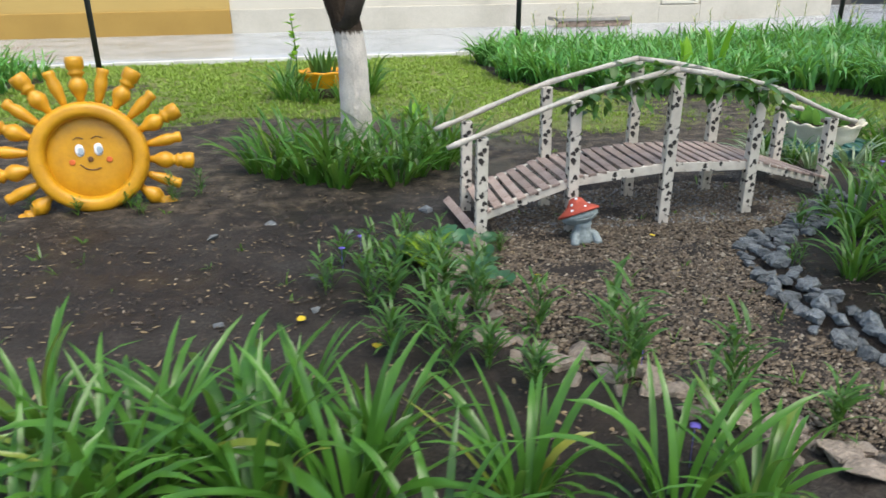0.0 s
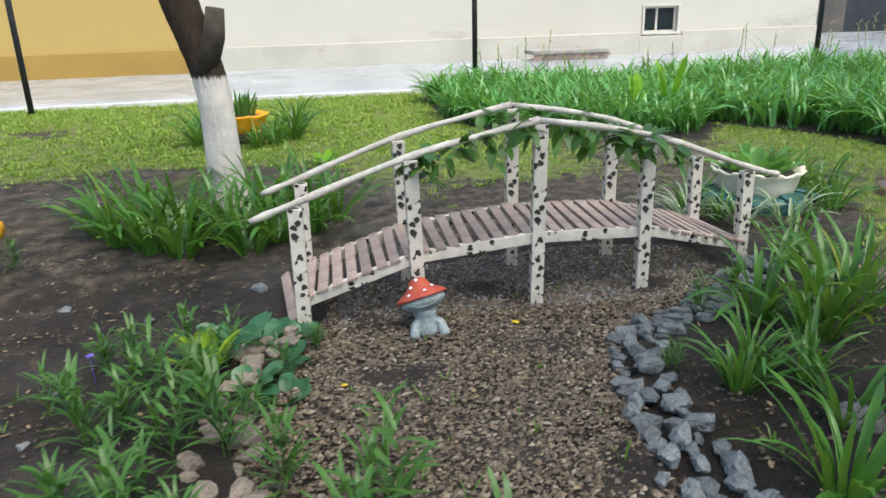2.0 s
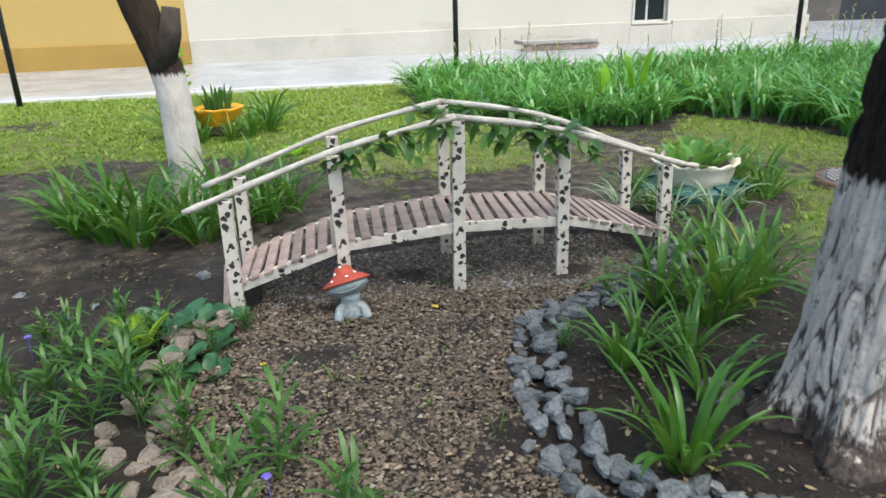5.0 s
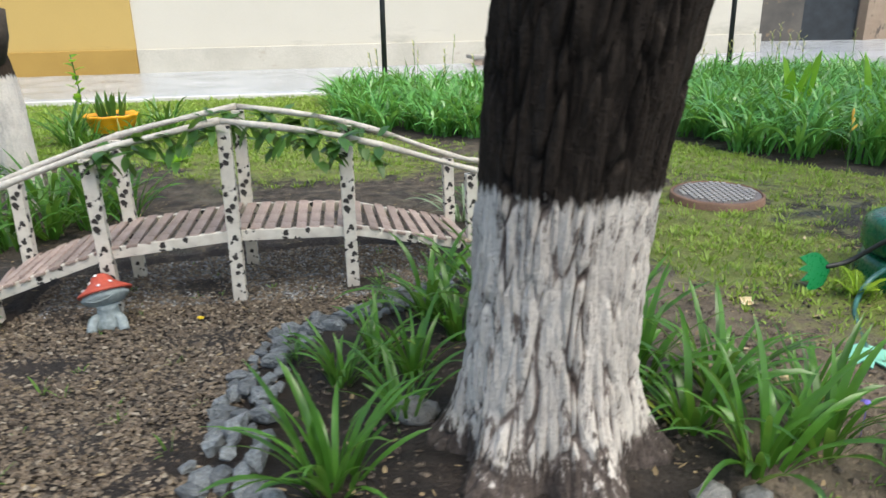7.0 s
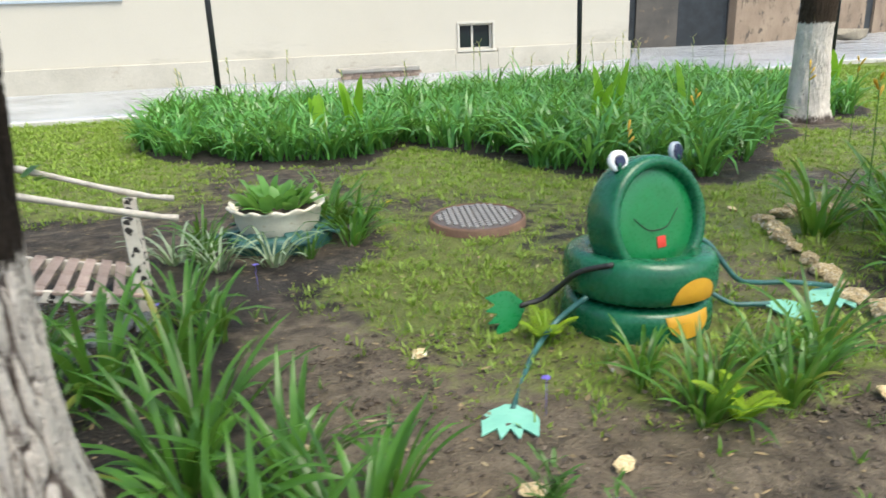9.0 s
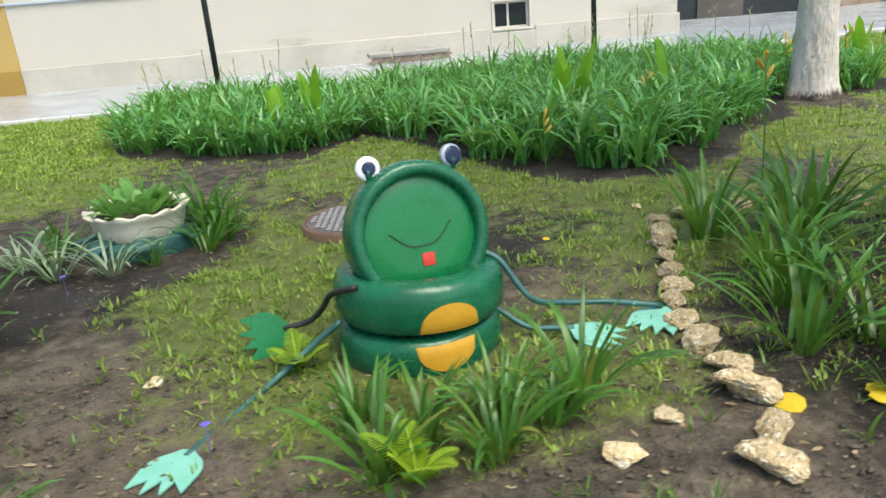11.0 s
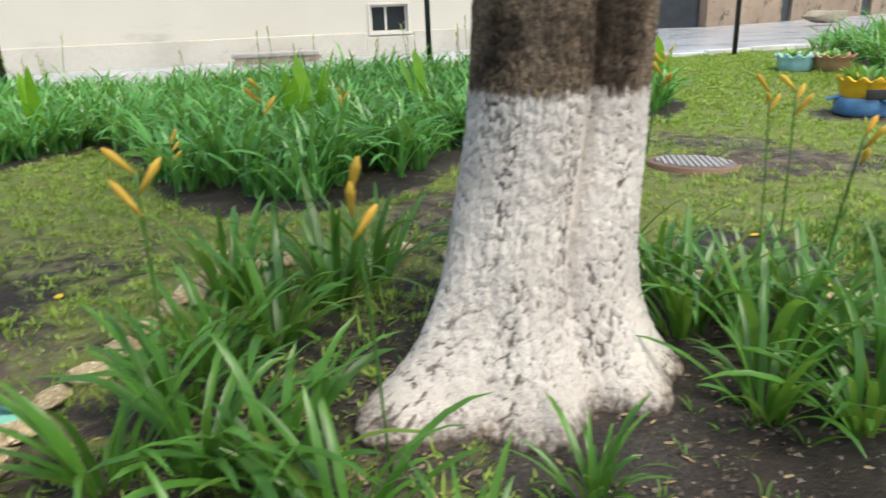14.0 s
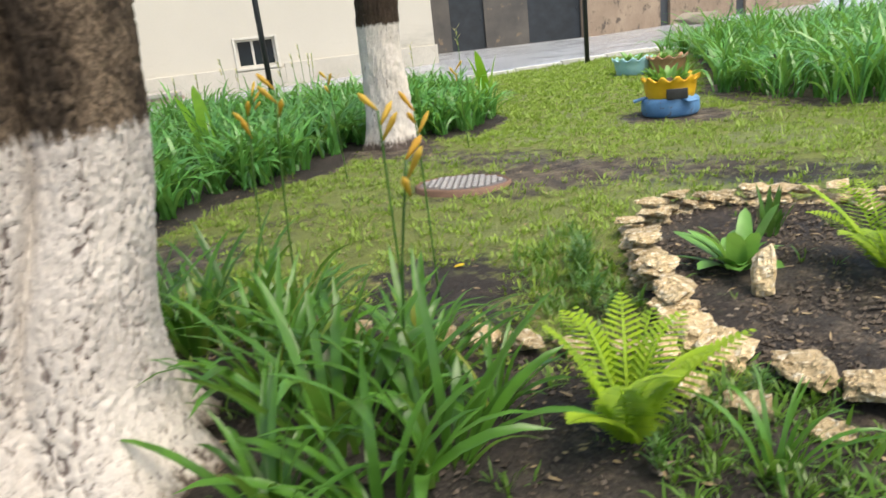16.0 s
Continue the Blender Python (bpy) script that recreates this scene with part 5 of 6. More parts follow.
border("stone_border", "scattered small limestone lumps beside the round bed", [(9.75, 3.4), (9.8, 3.15), (9.8, 2.95), (9.95, 2.7)], M_LIME_BORDER, (0.06, 0.09), 0.4, 5, 1, 17, 0.07, 1, 0.16)
solid("limestone_rock", rubble(29, 0.062, 0.05, 0.115, 26, 0.3), M_LIME, "upright rough yellow limestone rock", "rock", at=pose(10.42, 3.58, hz(10.42, 3.58) - 0.03, 0, 10, 30), smooth=False)
for k, (x, y, s, m) in enumerate(((4.38, 2.92, 0.06, M_LIME), (4.7, 2.95, 0.05, M_LIME), (5.0, 3.5, 0.06, M_LIME), (5.80, 2.98, 0.08, M_LIME), (6.0, 3.12, 0.07, M_LIME), (4.3, 3.9, 0.05, M_LIME),
                                  (0.55, 4.95, 0.06, M_GREYSTONE), (-0.39, 4.92, 0.055, M_GREYSTONE), (-0.70, 4.72, 0.050, M_GREYSTONE), (-0.14, 4.05, 0.035, M_GREYSTONE), (0.06, 4.67, 0.040, M_GREYSTONE), (-0.55, 3.63, 0.030, M_GREYSTONE), (-0.14, 3.70, 0.030, M_GREYSTONE), (3.75, 3.35, 0.06, M_LIME), (4.0, 3.2, 0.05, M_LIME), (7.45, 2.75, 0.06, M_LIME), (6.9, 5.25, 0.05, M_LIME))):
    solid("loose_stone", rubble(60 + k, s * 0.9, s * 0.7, s * 0.4, 16, 0.14), m, "loose pale stone lying on the soil" if m is M_LIME else "loose grey stone lying on the soil", "stone", "loose stones", at=pose(x, y, hz(x, y) - 0.01, 0, 0, 50 * k), smooth=False)


M_PALEROCK = mottled("pale_grey_rock", (0.07, 0.068, 0.064), (0.24, 0.235, 0.225), 9.0, 0.75, grain=50.0, relief=0.9, depth=0.02, worn=(0.52, 0.51, 0.49), worn_at=0.62)
for k, (x, y, s) in enumerate(((3.37, 2.61, 0.075), (3.22, 2.53, 0.085), (3.29, 2.42, 0.08), (3.43, 2.50, 0.07), (3.14, 2.43, 0.07), (3.40, 2.38, 0.09), (3.50, 2.60, 0.06), (3.05, 2.36, 0.06), (2.62, 3.20, 0.10))):
    solid("rock", stone(130 + k, s * 0.82, s * 0.64, s * 0.48, 0.12, 3), M_PALEROCK, "rounded pale grey rock at the foot of the tree", "rock", "pale rocks", at=pose(x, y, hz(x, y) - 0.015, 4, -6, 63 * k))


def pebbles(name, label, mat, pts, sizes, seed, sink=0.3):
    """Countless small broken stones in one mesh."""
    r = np.random.default_rng(seed)
    n = len(pts)
    unit = np.array([(1, 0, 0), (-1, 0, 0), (0, 1, 0), (0, -1, 0), (0, 0, 1), (0, 0, -1)], float)
    v = unit[None] * r.uniform(0.55, 1.25, (n, 6, 1)) + r.normal(0, 0.22, (n, 6, 3))
    a = r.uniform(0, 6.28, n)
    s = np.exp(r.uniform(math.log(sizes[0]), math.log(sizes[1]), n))
    x, y = v[..., 0] * np.cos(a)[:, None] - v[..., 1] * np.sin(a)[:, None], v[..., 0] * np.sin(a)[:, None] + v[..., 1] * np.cos(a)[:, None]
    g = height(pts[:, 0], pts[:, 1])
    V = np.stack([pts[:, 0:1] + x * s[:, None], pts[:, 1:2] + y * s[:, None] * 0.8, (g + s * sink)[:, None] + v[..., 2] * s[:, None] * 0.62], -1).reshape(-1, 3)
    tri = np.array([(0, 2, 4), (2, 1, 4), (1, 3, 4), (3, 0, 4), (2, 0, 5), (1, 2, 5), (3, 1, 5), (0, 3, 5)])
    F = (tri[None] + (np.arange(n) * 6)[:, None, None]).reshape(-1, 3)
    return solid(name, (V, F), mat, label, "gravel" if "gravel" in name else "soil", kind="stuff", smooth=False)


pebbles("gravel", "fine grey-brown gravel of the dry stream bed", M_PEBBLE, scatter(GRAVEL, 34000, 21), (0.005, 0.0155), 22, 0.45)
pebbles("gravel", "blue-grey stone chips lying under the footbridge", M_CHIP, scatter([(0.95, 4.45), (1.5, 4.5), (2.6, 4.42), (3.05, 4.65), (2.95, 5.15), (2.4, 5.3), (1.5, 5.2), (0.95, 5.0)], 12000, 27), (0.006, 0.015), 28, 0.2)
SOIL = [(-4, 3.0), (-3, 6.4), (0.0, 5.8), (0.6, 4.4), (0.4, 3.4), (1.2, 2.4), (1.0, 1.2), (-3, 1.2)]
pebbles("soil_crumbs", "crumbs of damp dark soil and grit on the path", M_CLOD, scatter(SOIL, 9000, 23), (0.003, 0.014), 24)
pebbles("soil_crumbs", "crumbs of dark soil under the old trees", M_CLOD, scatter([(2.2, 2.3), (2.2, 4.0), (4.2, 4.2), (6.3, 3.6), (8, 4.6), (9.8, 3.6), (9.9, 2.3), (6, 2.2)], 9000, 25), (0.004, 0.017), 26)
pebbles("soil_crumbs", "crumbs of dark soil in the round bed", M_CLOD, scatter(RING, 7000, 27), (0.004, 0.017), 28)

# ---- plants ----
def lily_clump(n, r, length, width, seed):
    """A clump of arching leaves, each leaf a part."""
    q = np.random.default_rng(seed)
    t = thing("daylily_clump", "clump of arching green daylily leaves in the soil", "plant", None, "daylily clumps")
    for k in range(n):
        a, d = q.uniform(0, 6.28), r * math.sqrt(q.uniform(0, 1))
        v, f = blades(np.array([[math.cos(a) * d, math.sin(a) * d, -0.02]]), [q.uniform(*length)], [q.uniform(*width)], [q.uniform(0.05, 0.75)], np.array([a + q.normal(0, 0.5)]), [q.uniform(0.5, 1.8)], 8, 0.35, [q.normal(0, 0.35)])
        part("leaf", (v, f), M_LILY, t)
    return t


LILY = [lily_clump(n, 0.08, (0.26, 0.62), (0.020, 0.040), 80 + n) for n in (22, 26, 30, 34)]
lily_at = [(-0.62, 2.62, 1.0), (-0.3, 2.5, 1.05), (-0.05, 2.42, 0.9), (0.42, 2.35, 0.85), (0.82, 2.25, 0.85), (1.05, 2.2, 0.8), (-1.0, 2.9, 0.9), (-0.85, 2.3, 0.9), (0.15, 2.15, 0.8), (-1.4, 2.7, 0.9), (-0.2, 2.85, 0.75), (-0.72, 2.52, 1.0), (-0.42, 2.74, 0.9), (-1.15, 2.5, 1.0), (0.05, 2.64, 0.7),
           (2.38, 3.5, 0.5), (2.58, 3.2, 0.6), (2.52, 3.66, 0.55), (2.9, 3.8, 0.85), (3.1, 3.95, 1.0), (3.35, 4.1, 1.0), (2.8, 4.05, 0.8), (2.65, 3.5, 0.6), (2.33, 2.88, 0.8), (3.45, 3.55, 0.85), (3.5, 2.95, 0.85), (3.6, 2.72, 0.9), (3.72, 3.15, 0.7),
           (3.35, 4.6, 0.8), (3.5, 4.35, 0.7), (3.42, 3.25, 0.9), (3.85, 2.8, 0.75), (4.0, 3.05, 0.5), (5.05, 3.4, 0.6), (5.1, 3.1, 0.65), (5.45, 3.1, 0.65), (5.8, 3.35, 0.8), (5.66, 3.2, 0.55), (5.25, 3.25, 0.5), (5.5, 3.3, 0.55),
           (6.68, 3.4, 1.0), (6.95, 3.35, 1.05), (6.85, 3.7, 0.9), (7.0, 2.85, 0.75), (7.3, 3.0, 0.8), (7.15, 4.1, 1.1), (7.4, 4.4, 1.15), (7.0, 4.6, 1.0), (7.6, 4.6, 1.0), (7.15, 3.25, 0.8), (7.5, 2.7, 0.7), (6.95, 3.95, 0.8),
           (8.75, 3.4, 1.0), (8.78, 3.02, 0.9), (8.98, 3.18, 0.9), (9.08, 3.62, 0.8), (9.2, 3.35, 0.6), (8.85, 3.7, 0.95), (8.6, 4.3, 0.9), (8.4, 4.3, 0.9), (9.0, 3.45, 0.8), (8.75, 4.05, 0.9), (8.55, 3.15, 0.75), (8.62, 3.7, 0.9), (9.68, 2.78, 0.5), (9.15, 3.9, 0.6), (7.9, 2.95, 0.55), (8.2, 4.4, 0.8), (6.75, 3.05, 0.4),
           (-0.4, 5.95, 1.05), (-0.15, 5.75, 1.1), (0.05, 5.65, 1.05), (0.35, 5.75, 1.1), (0.6, 5.8, 1.1), (0.82, 5.95, 1.0), (0.0, 6.1, 1.1), (0.55, 6.15, 1.15), (0.25, 6.0, 1.0), (0.78, 6.3, 1.05), (-0.3, 6.35, 1.05), (0.98, 6.2, 0.9), (-0.55, 6.2, 0.9), (0.45, 5.6, 0.8),
           (-0.45, 9.6, 1.0), (-0.3, 9.35, 0.9), (0.4, 9.4, 0.9), (0.55, 9.7, 1.0), (0.2, 9.25, 0.75), (-0.45, 10.0, 1.1), (0.6, 9.95, 1.1), (-0.1, 9.25, 0.7),
           (3.42, 5.45, 0.5), (4.02, 5.36, 0.42), (4.3, 5.5, 0.6), (4.38, 5.72, 0.7), (3.4, 5.8, 0.6), (4.2, 6.05, 0.9), (4.25, 5.95, 0.9)]
for k, (x, y, s) in enumerate(lily_at):
    s *= random.uniform(0.9, 1.12)
    if k < 4:
        LILY[k].matrix_basis = stood(x, y, 0, 77 * k, s)
    else:
        ob = copy_thing(LILY[k % 4], stood(x, y, 0, 77 * k, 1.0))
        ob.matrix_basis = stood(x, y, 0, 77 * k, s)


def bed_grass(name, label, poly, density, seed, length=(0.35, 0.68)):
    area = abs(sum(a[0] * b[1] - b[0] * a[1] for a, b in zip(poly, poly[1:] + poly[:1]))) / 2
    tufts = scatter(poly, int(area * density / 12), seed)
    q = np.random.default_rng(seed + 1)
    p = np.repeat(tufts, 12, 0) + q.normal(0, 0.035, (len(tufts) * 12, 2))
    n = len(p)
    tall = (1 + 0.3 * wavy(W_PATCH, p[:, 0], p[:, 1])) * np.repeat(q.uniform(0.8, 1.2, len(tufts)), 12)
    v, f = blades(np.column_stack([p, height(p[:, 0], p[:, 1])]), q.uniform(*length, n) * tall, q.uniform(0.02, 0.038, n), q.uniform(0.05, 0.7, n), q.uniform(0, 6.28, n), q.uniform(0.8, 2.5, n), 7, 0.0, q.normal(0, 0.4, n))
    return solid(name, (v, f), M_BED, label, "plant bed", kind="stuff")


bed_grass("tall_grass_bed", "dense bed of tall glossy arching grass leaves", BED_A, 430, 90)
bed_grass("tall_grass_bed", "dense bed of tall glossy grass round the tree", BED_B, 360, 92)
bed_grass("tall_grass_bed", "broad bed of tall green grass by the drive", BED_C, 170, 94, (0.5, 0.9))
bed_grass("tall_grass_bed", "bed of tall grass leaves beside the pole", BED_D, 160, 96, (0.4, 0.75))
bed_grass("tall_grass_bed", "strip of tall grass along the drive", [(16.6, 12.0), (17, 11.6), (22, 11), (28, 11), (28, 13.4), (17.2, 13.3)], 110, 98, (0.35, 0.65))

# lawn in small tufts, with bare soil between
r = np.random.default_rng(31)
pts = np.stack([r.uniform(-7, 16.5, 120000), 3.0 + 10.8 * r.uniform(0, 1, 120000) ** 1.3], 1)
g = grassiness(pts[:, 0], pts[:, 1])
keep = r.uniform(0, 1, len(pts)) < np.clip((g - 0.2) * 0.85, 0, 0.8)
for cx, cy, cr in ((5.18, 5.66, 0.36), (10.27, 6.2, 0.36), (5.35, 3.95, 0.36), (13.08, 7.55, 0.32)):
    keep &= np.hypot(pts[:, 0] - cx, pts[:, 1] - cy) > cr
pts = pts[keep][:24000]
per = 11
size = np.repeat(np.exp(r.normal(0, 0.35, len(pts))), per)
pts = np.repeat(pts, per, 0)
n = len(pts)
a = r.uniform(0, 6.28, n)
pts = pts + np.stack([np.cos(a), np.sin(a)], 1) * (r.uniform(0, 0.05, n) * size)[:, None]
big = 1 + 0.7 * step(7, 10, pts[:, 1])
v, f = blades(np.column_stack([pts, height(pts[:, 0], pts[:, 1]) - 0.004]), r.uniform(0.016, 0.045, n) * size, r.uniform(0.005, 0.012, n) * big, r.uniform(0.2, 1.3, n), a, r.uniform(0.0, 0.9, n), 3)
solid("lawn_grass", (v, f), M_TURF, "short thin patchy lawn of grass and creeping weeds", "grass", kind="stuff")


def weed(n_stems, tall, seed):
    """Upright stems with strap leaves all the way up, each stem and leaf a part."""
    q = np.random.default_rng(seed)
    t_ob = thing("weed_clump", "upright leafy green weed by the stones", "plant", None, "weeds")
    for k in range(n_stems):
        a, d = q.uniform(0, 6.28), q.uniform(0, 0.09)
        x, y, h = math.cos(a) * d, math.sin(a) * d, tall * q.uniform(0.6, 1.1)
        lx, ly = q.normal(0, 0.12, 2)
        part("stem", blades(np.array([[x, y, -0.01]]), [h * 1.05], [0.008], [math.hypot(lx, ly)], np.array([math.atan2(ly, lx)]), [0.0], 3, 0.8), M_WEED, t_ob)
        for j in range(9):
            t = 0.1 + 0.9 * j / 8
            base = np.array([[x + lx * h * t, y + ly * h * t, h * t]])
            part("leaf", blades(base, [q.uniform(0.14, 0.27) * (1.15 - 0.45 * t)], [q.uniform(0.014, 0.027)], [q.uniform(0.35, 1.15)], np.array([j * 2.9 + a]), [q.uniform(0.5, 1.4)], 6, 0.25), M_WEED, t_ob)
    return t_ob


WEED = [weed(4, 0.34, 200), weed(5, 0.42, 201), weed(4, 0.28, 202)]
weed_at = [(9.9, 4.0, 0.35), (10.0, 4.15, 0.4), (10.12, 4.35, 0.4), (9.85, 3.75, 0.35), (9.7, 3.25, 0.3), (9.9, 3.05, 0.3), (0.25, 3.9, 1.0), (0.1, 3.6, 0.9), (0.45, 3.75, 0.95), (0.6, 3.75, 0.6), (0.35, 3.05, 0.9), (0.15, 3.2, 0.9), (0.5, 4.15, 0.75), (1.3, 2.75, 0.8), (1.5, 2.5, 0.7), (-0.1, 3.9, 0.7), (0.33, 4.2, 0.7), (0.42, 3.95, 0.8), (0.4, 3.55, 0.95), (0.55, 3.5, 0.9), (0.2, 3.7, 0.85), (0.3, 3.3, 0.9), (0.75, 3.3, 0.8), (0.5, 3.05, 0.8), (1.08, 3.15, 0.95), (0.15, 4.1, 0.7), (0.0, 4.2, 0.7), (0.7, 4.1, 0.5), (0.95, 2.85, 0.8),
           (0.62, 2.85, 0.8), (1.15, 2.55, 0.7), (2.6, 4.2, 0.5), (2.85, 4.35, 0.6), (2.2, 3.7, 0.4), (4.35, 2.75, 0.6), (4.1, 2.7, 0.55), (4.55, 2.65, 0.5), (9.95, 4.1, 0.5), (9.85, 3.85, 0.5), (10.05, 4.3, 0.5), (9.6, 3.1, 0.35), (9.45, 2.9, 0.35),
           (-1.3, 5.45, 0.45), (-1.05, 5.5, 0.5), (-1.6, 5.35, 0.4), (-1.9, 5.45, 0.4), (-0.9, 5.65, 0.45), (0.85, 4.25, 0.4), (-1.2, 5.3, 0.35)]
for k, (x, y, s) in enumerate(weed_at):
    s *= 0.78 if x < 0.8 and y < 4.3 else 0.9
    ob = WEED[k] if k < 3 else copy_thing(WEED[k % 3], stood(x, y))
    ob.matrix_basis = stood(x, y, 0, 61 * k, s)

# broad low leaves at the path's edge, variegated grass, hosta, sword leaves
for k, (x, y, sc) in enumerate(((0.62, 4.3, 1.0), (0.5, 4.38, 1.0), (0.42, 4.22, 0.9), (0.68, 4.12, 0.9), (0.55, 3.95, 0.9), (0.72, 3.88, 0.7), (0.78, 4.36, 0.6))):
    leafy(stood(x, y, 0, 40 * k, sc), "broad_leaf_plant", "low plant with rounded dark green leaves", 15, 0.10, (0.08, 0.14), (0.07, 0.11), M_VIOLA, 300 + k, (0.75, 1.35), (0.1, 0.5))
for k, (x, y) in enumerate(((3.5, 5.32), (3.8, 5.3), (3.25, 5.55))):
    leafy(stood(x, y, 0, 70 * k), "variegated_grass", "arching white-striped grass round the pot", 26, 0.06, (0.2, 0.42), (0.012, 0.02), M_SPIDER, 310 + k, (0.3, 0.9), (0.8, 1.8), 7)
leafy(stood(10.55, 3.85), "hosta", "broad-leaved fresh green plant in the round bed", 26, 0.05, (0.14, 0.30), (0.055, 0.09), M_HOSTA, 320, (0.3, 1.2), (0.3, 0.9), 6)
leafy(stood(10.95, 4.1), "iris_clump", "stiff upright blue-green leaves in the round bed", 16, 0.04, (0.12, 0.26), (0.02, 0.035), M_WEED, 321, (0.0, 0.4), (0.0, 0.3))
leafy(stood(0.95, 8.2), "burdock", "low broad bright leaves in the lawn", 12, 0.05, (0.1, 0.2), (0.05, 0.08), M_BRIGHT, 322, (0.6, 1.3), (0.2, 0.7))


def frond_shape(length, width, lean, droop, heading, seed, pairs=22):
    q = np.random.default_rng(seed)
    t = np.linspace(0.08, 1, pairs)
    ang = lean + droop * np.linspace(0, 1, pairs + 1) ** 1.5
    seg = length / pairs
    out, up = np.cumsum(np.sin(ang) * seg)[:pairs], np.cumsum(np.cos(ang) * seg)[:pairs]
    base = np.stack([np.cos(heading) * out, np.sin(heading) * out, up], 1)
    span = width * np.sin(np.pi * np.clip(t, 0, 1) ** 0.75) ** 0.8 + 0.01
    vs, fs, off = [], [], 0
    for side in (-1, 1):
        v, f = blades(base, span, np.full(pairs, length / pairs * 0.85), np.full(pairs, 1.25), np.full(pairs, heading) + side * 1.2, q.uniform(0.2, 0.6, pairs), 4)
        vs.append(v)
        fs.append(f + off)
        off += len(v)
    v, f = blades(np.array([[0, 0, 0.0]]), [length], [0.008], [lean], np.array([heading]), [droop], 8)
    return np.concatenate(vs + [v]), np.concatenate(fs + [f + off])


def fern(at, label, fronds, length, width, seed):
    q = np.random.default_rng(seed)
    t = thing("fern", label, "fern", at, "ferns")
    for k in range(fronds):
        part("frond", frond_shape(length * q.uniform(0.75, 1.1), width * q.uniform(0.8, 1.1), q.uniform(0.15, 0.75), q.uniform(0.4, 1.1), k * 6.283 / fronds + q.normal(0, 0.25), seed * 50 + k), M_FERN, t)
    return t


fern(stood(9.46, 3.05), "bright yellow-green feathery fern beside the bed", 11, 0.42, 0.085, 1)
fern(stood(10.95, 3.5), "yellow-green feathery fern in the round bed", 12, 0.44, 0.08, 2)
fern(stood(5.2, 3.05), "small yellow-green fern before the frog figure", 7, 0.2, 0.05, 3)
fern(stood(4.85, 3.85), "small fern leaves beside the frog figure", 6, 0.16, 0.045, 4)
fern(stood(0.42, 4.05), "small pale fern at the edge of the gravel", 7, 0.22, 0.05, 5)
fern(stood(4.0, 2.55), "small yellowish fern at the edge of the path", 6, 0.18, 0.05, 6)


# a sapling beside the orange bowl
sapling = thing("sapling", "thin sapling with bright yellow-green leaves beside the orange bowl", "plant", stood(-0.32, 9.75))
part("stem", tube(smooth_line([(0, 0, -0.02), (0.03, 0, 0.5), (0.0, 0, 0.98)], 5), 0.007, 8), M_WEED, sapling)
for k in range(12):
    part("leaf", blades(np.array([[0.01, 0, 0.40 + 0.05 * k]]), [0.13], [0.075], [0.8 + 0.04 * k], np.array([k * 2.4]), [0.6], 6, 0.25), M_BRIGHT, sapling)


# flowers and seed heads on tall stalks
def stalk_shape(h, lean, heading):
    return tube(smooth_line([(0, 0, 0), (math.cos(heading) * lean * 0.4 * h, math.sin(heading) * lean * 0.4 * h, h * 0.55), (math.cos(heading) * lean * h, math.sin(heading) * lean * h, h)], 4), 0.004, 6)


def flower(x, y, h, seed, buds=3):
    q = random.Random(seed)
    t = thing("daylily_flower", "orange daylily buds on a tall thin stalk", "flower", stood(x, y), "daylily flowers")
    a, lean = q.uniform(0, 6.28), q.uniform(0.02, 0.12)
    part("stalk", stalk_shape(h, lean, a), M_WEED, t)
    for k in range(buds):
        b = q.uniform(0, 6.28)
        s = (math.cos(a) * lean * h, math.sin(a) * lean * h, h - 0.05 * k)
        e = (s[0] + math.cos(b) * 0.06, s[1] + math.sin(b) * 0.06, s[2] + 0.05 + 0.05 * q.random())
        part("bud", tube([s, [(s[i] * 0.6 + e[i] * 0.4) for i in range(3)], [(s[i] * 0.25 + e[i] * 0.75) for i in range(3)], e], [0.003, 0.008, 0.011, 0.003], 8), M_PETAL, t, "orange bud")
    return t


for k, (x, y, h) in enumerate(((8.82, 4.45, 0.92), (8.74, 4.79, 0.80), (8.99, 3.5, 0.75), (9.38, 4.28, 0.78), (9.11, 3.83, 0.85), (7.43, 3.17, 0.80), (6.89, 3.4, 0.86), (7.21, 4.47, 0.9), (6.6, 6.1, 0.45), (9.05, 6.9, 0.75), (9.6, 6.9, 0.8), (10.9, 7.6, 0.7), (7.8, 6.9, 0.6))):
    flower(x, y, h, k)
for k in range(26):
    q = random.Random(500 + k)
    x, y = q.uniform(3.0, 12.0), q.uniform(9.8, 12.6)
    t = thing("seed_stalk", "thin stalk with a pale yellowish seed head above the grass", "plant", stood(x, y), "seed stalks")
    h, a, lean = q.uniform(0.75, 1.05), q.uniform(0, 6.28), q.uniform(0, 0.12)
    part("stalk", stalk_shape(h, lean, a), M_WEED, t)
    v, f = blades(np.array([[math.cos(a) * lean * h, math.sin(a) * lean * h, h - 0.04 * j] for j in range(6)]), np.full(6, 0.08), np.full(6, 0.016), np.full(6, 0.7), np.arange(6) * 2.1, np.full(6, 0.5), 3)
    tagged(part("seed_head", (v, f), M_SEED, t, "pale seed head"), kind="stuff")

# large bright leaves standing in the tall grass
for k, (x, y, h) in enumerate(((7.6, 8.2, 0.85), (8.7, 8.4, 0.82), (5.0, 9.3, 0.8), (4.6, 9.2, 0.65), (12.0, 9.6, 0.75), (7.4, 8.1, 0.7))):
    leafy(stood(x, y, 0, 50 * k), "broad_leaf_plant", "tall bright green broad leaf in the grass bed", 3, 0.05, (h * 0.9, h * 1.1), (0.12, 0.17), M_BRIGHT, 330 + k, (0.0, 0.2), (0.1, 0.5), 7)

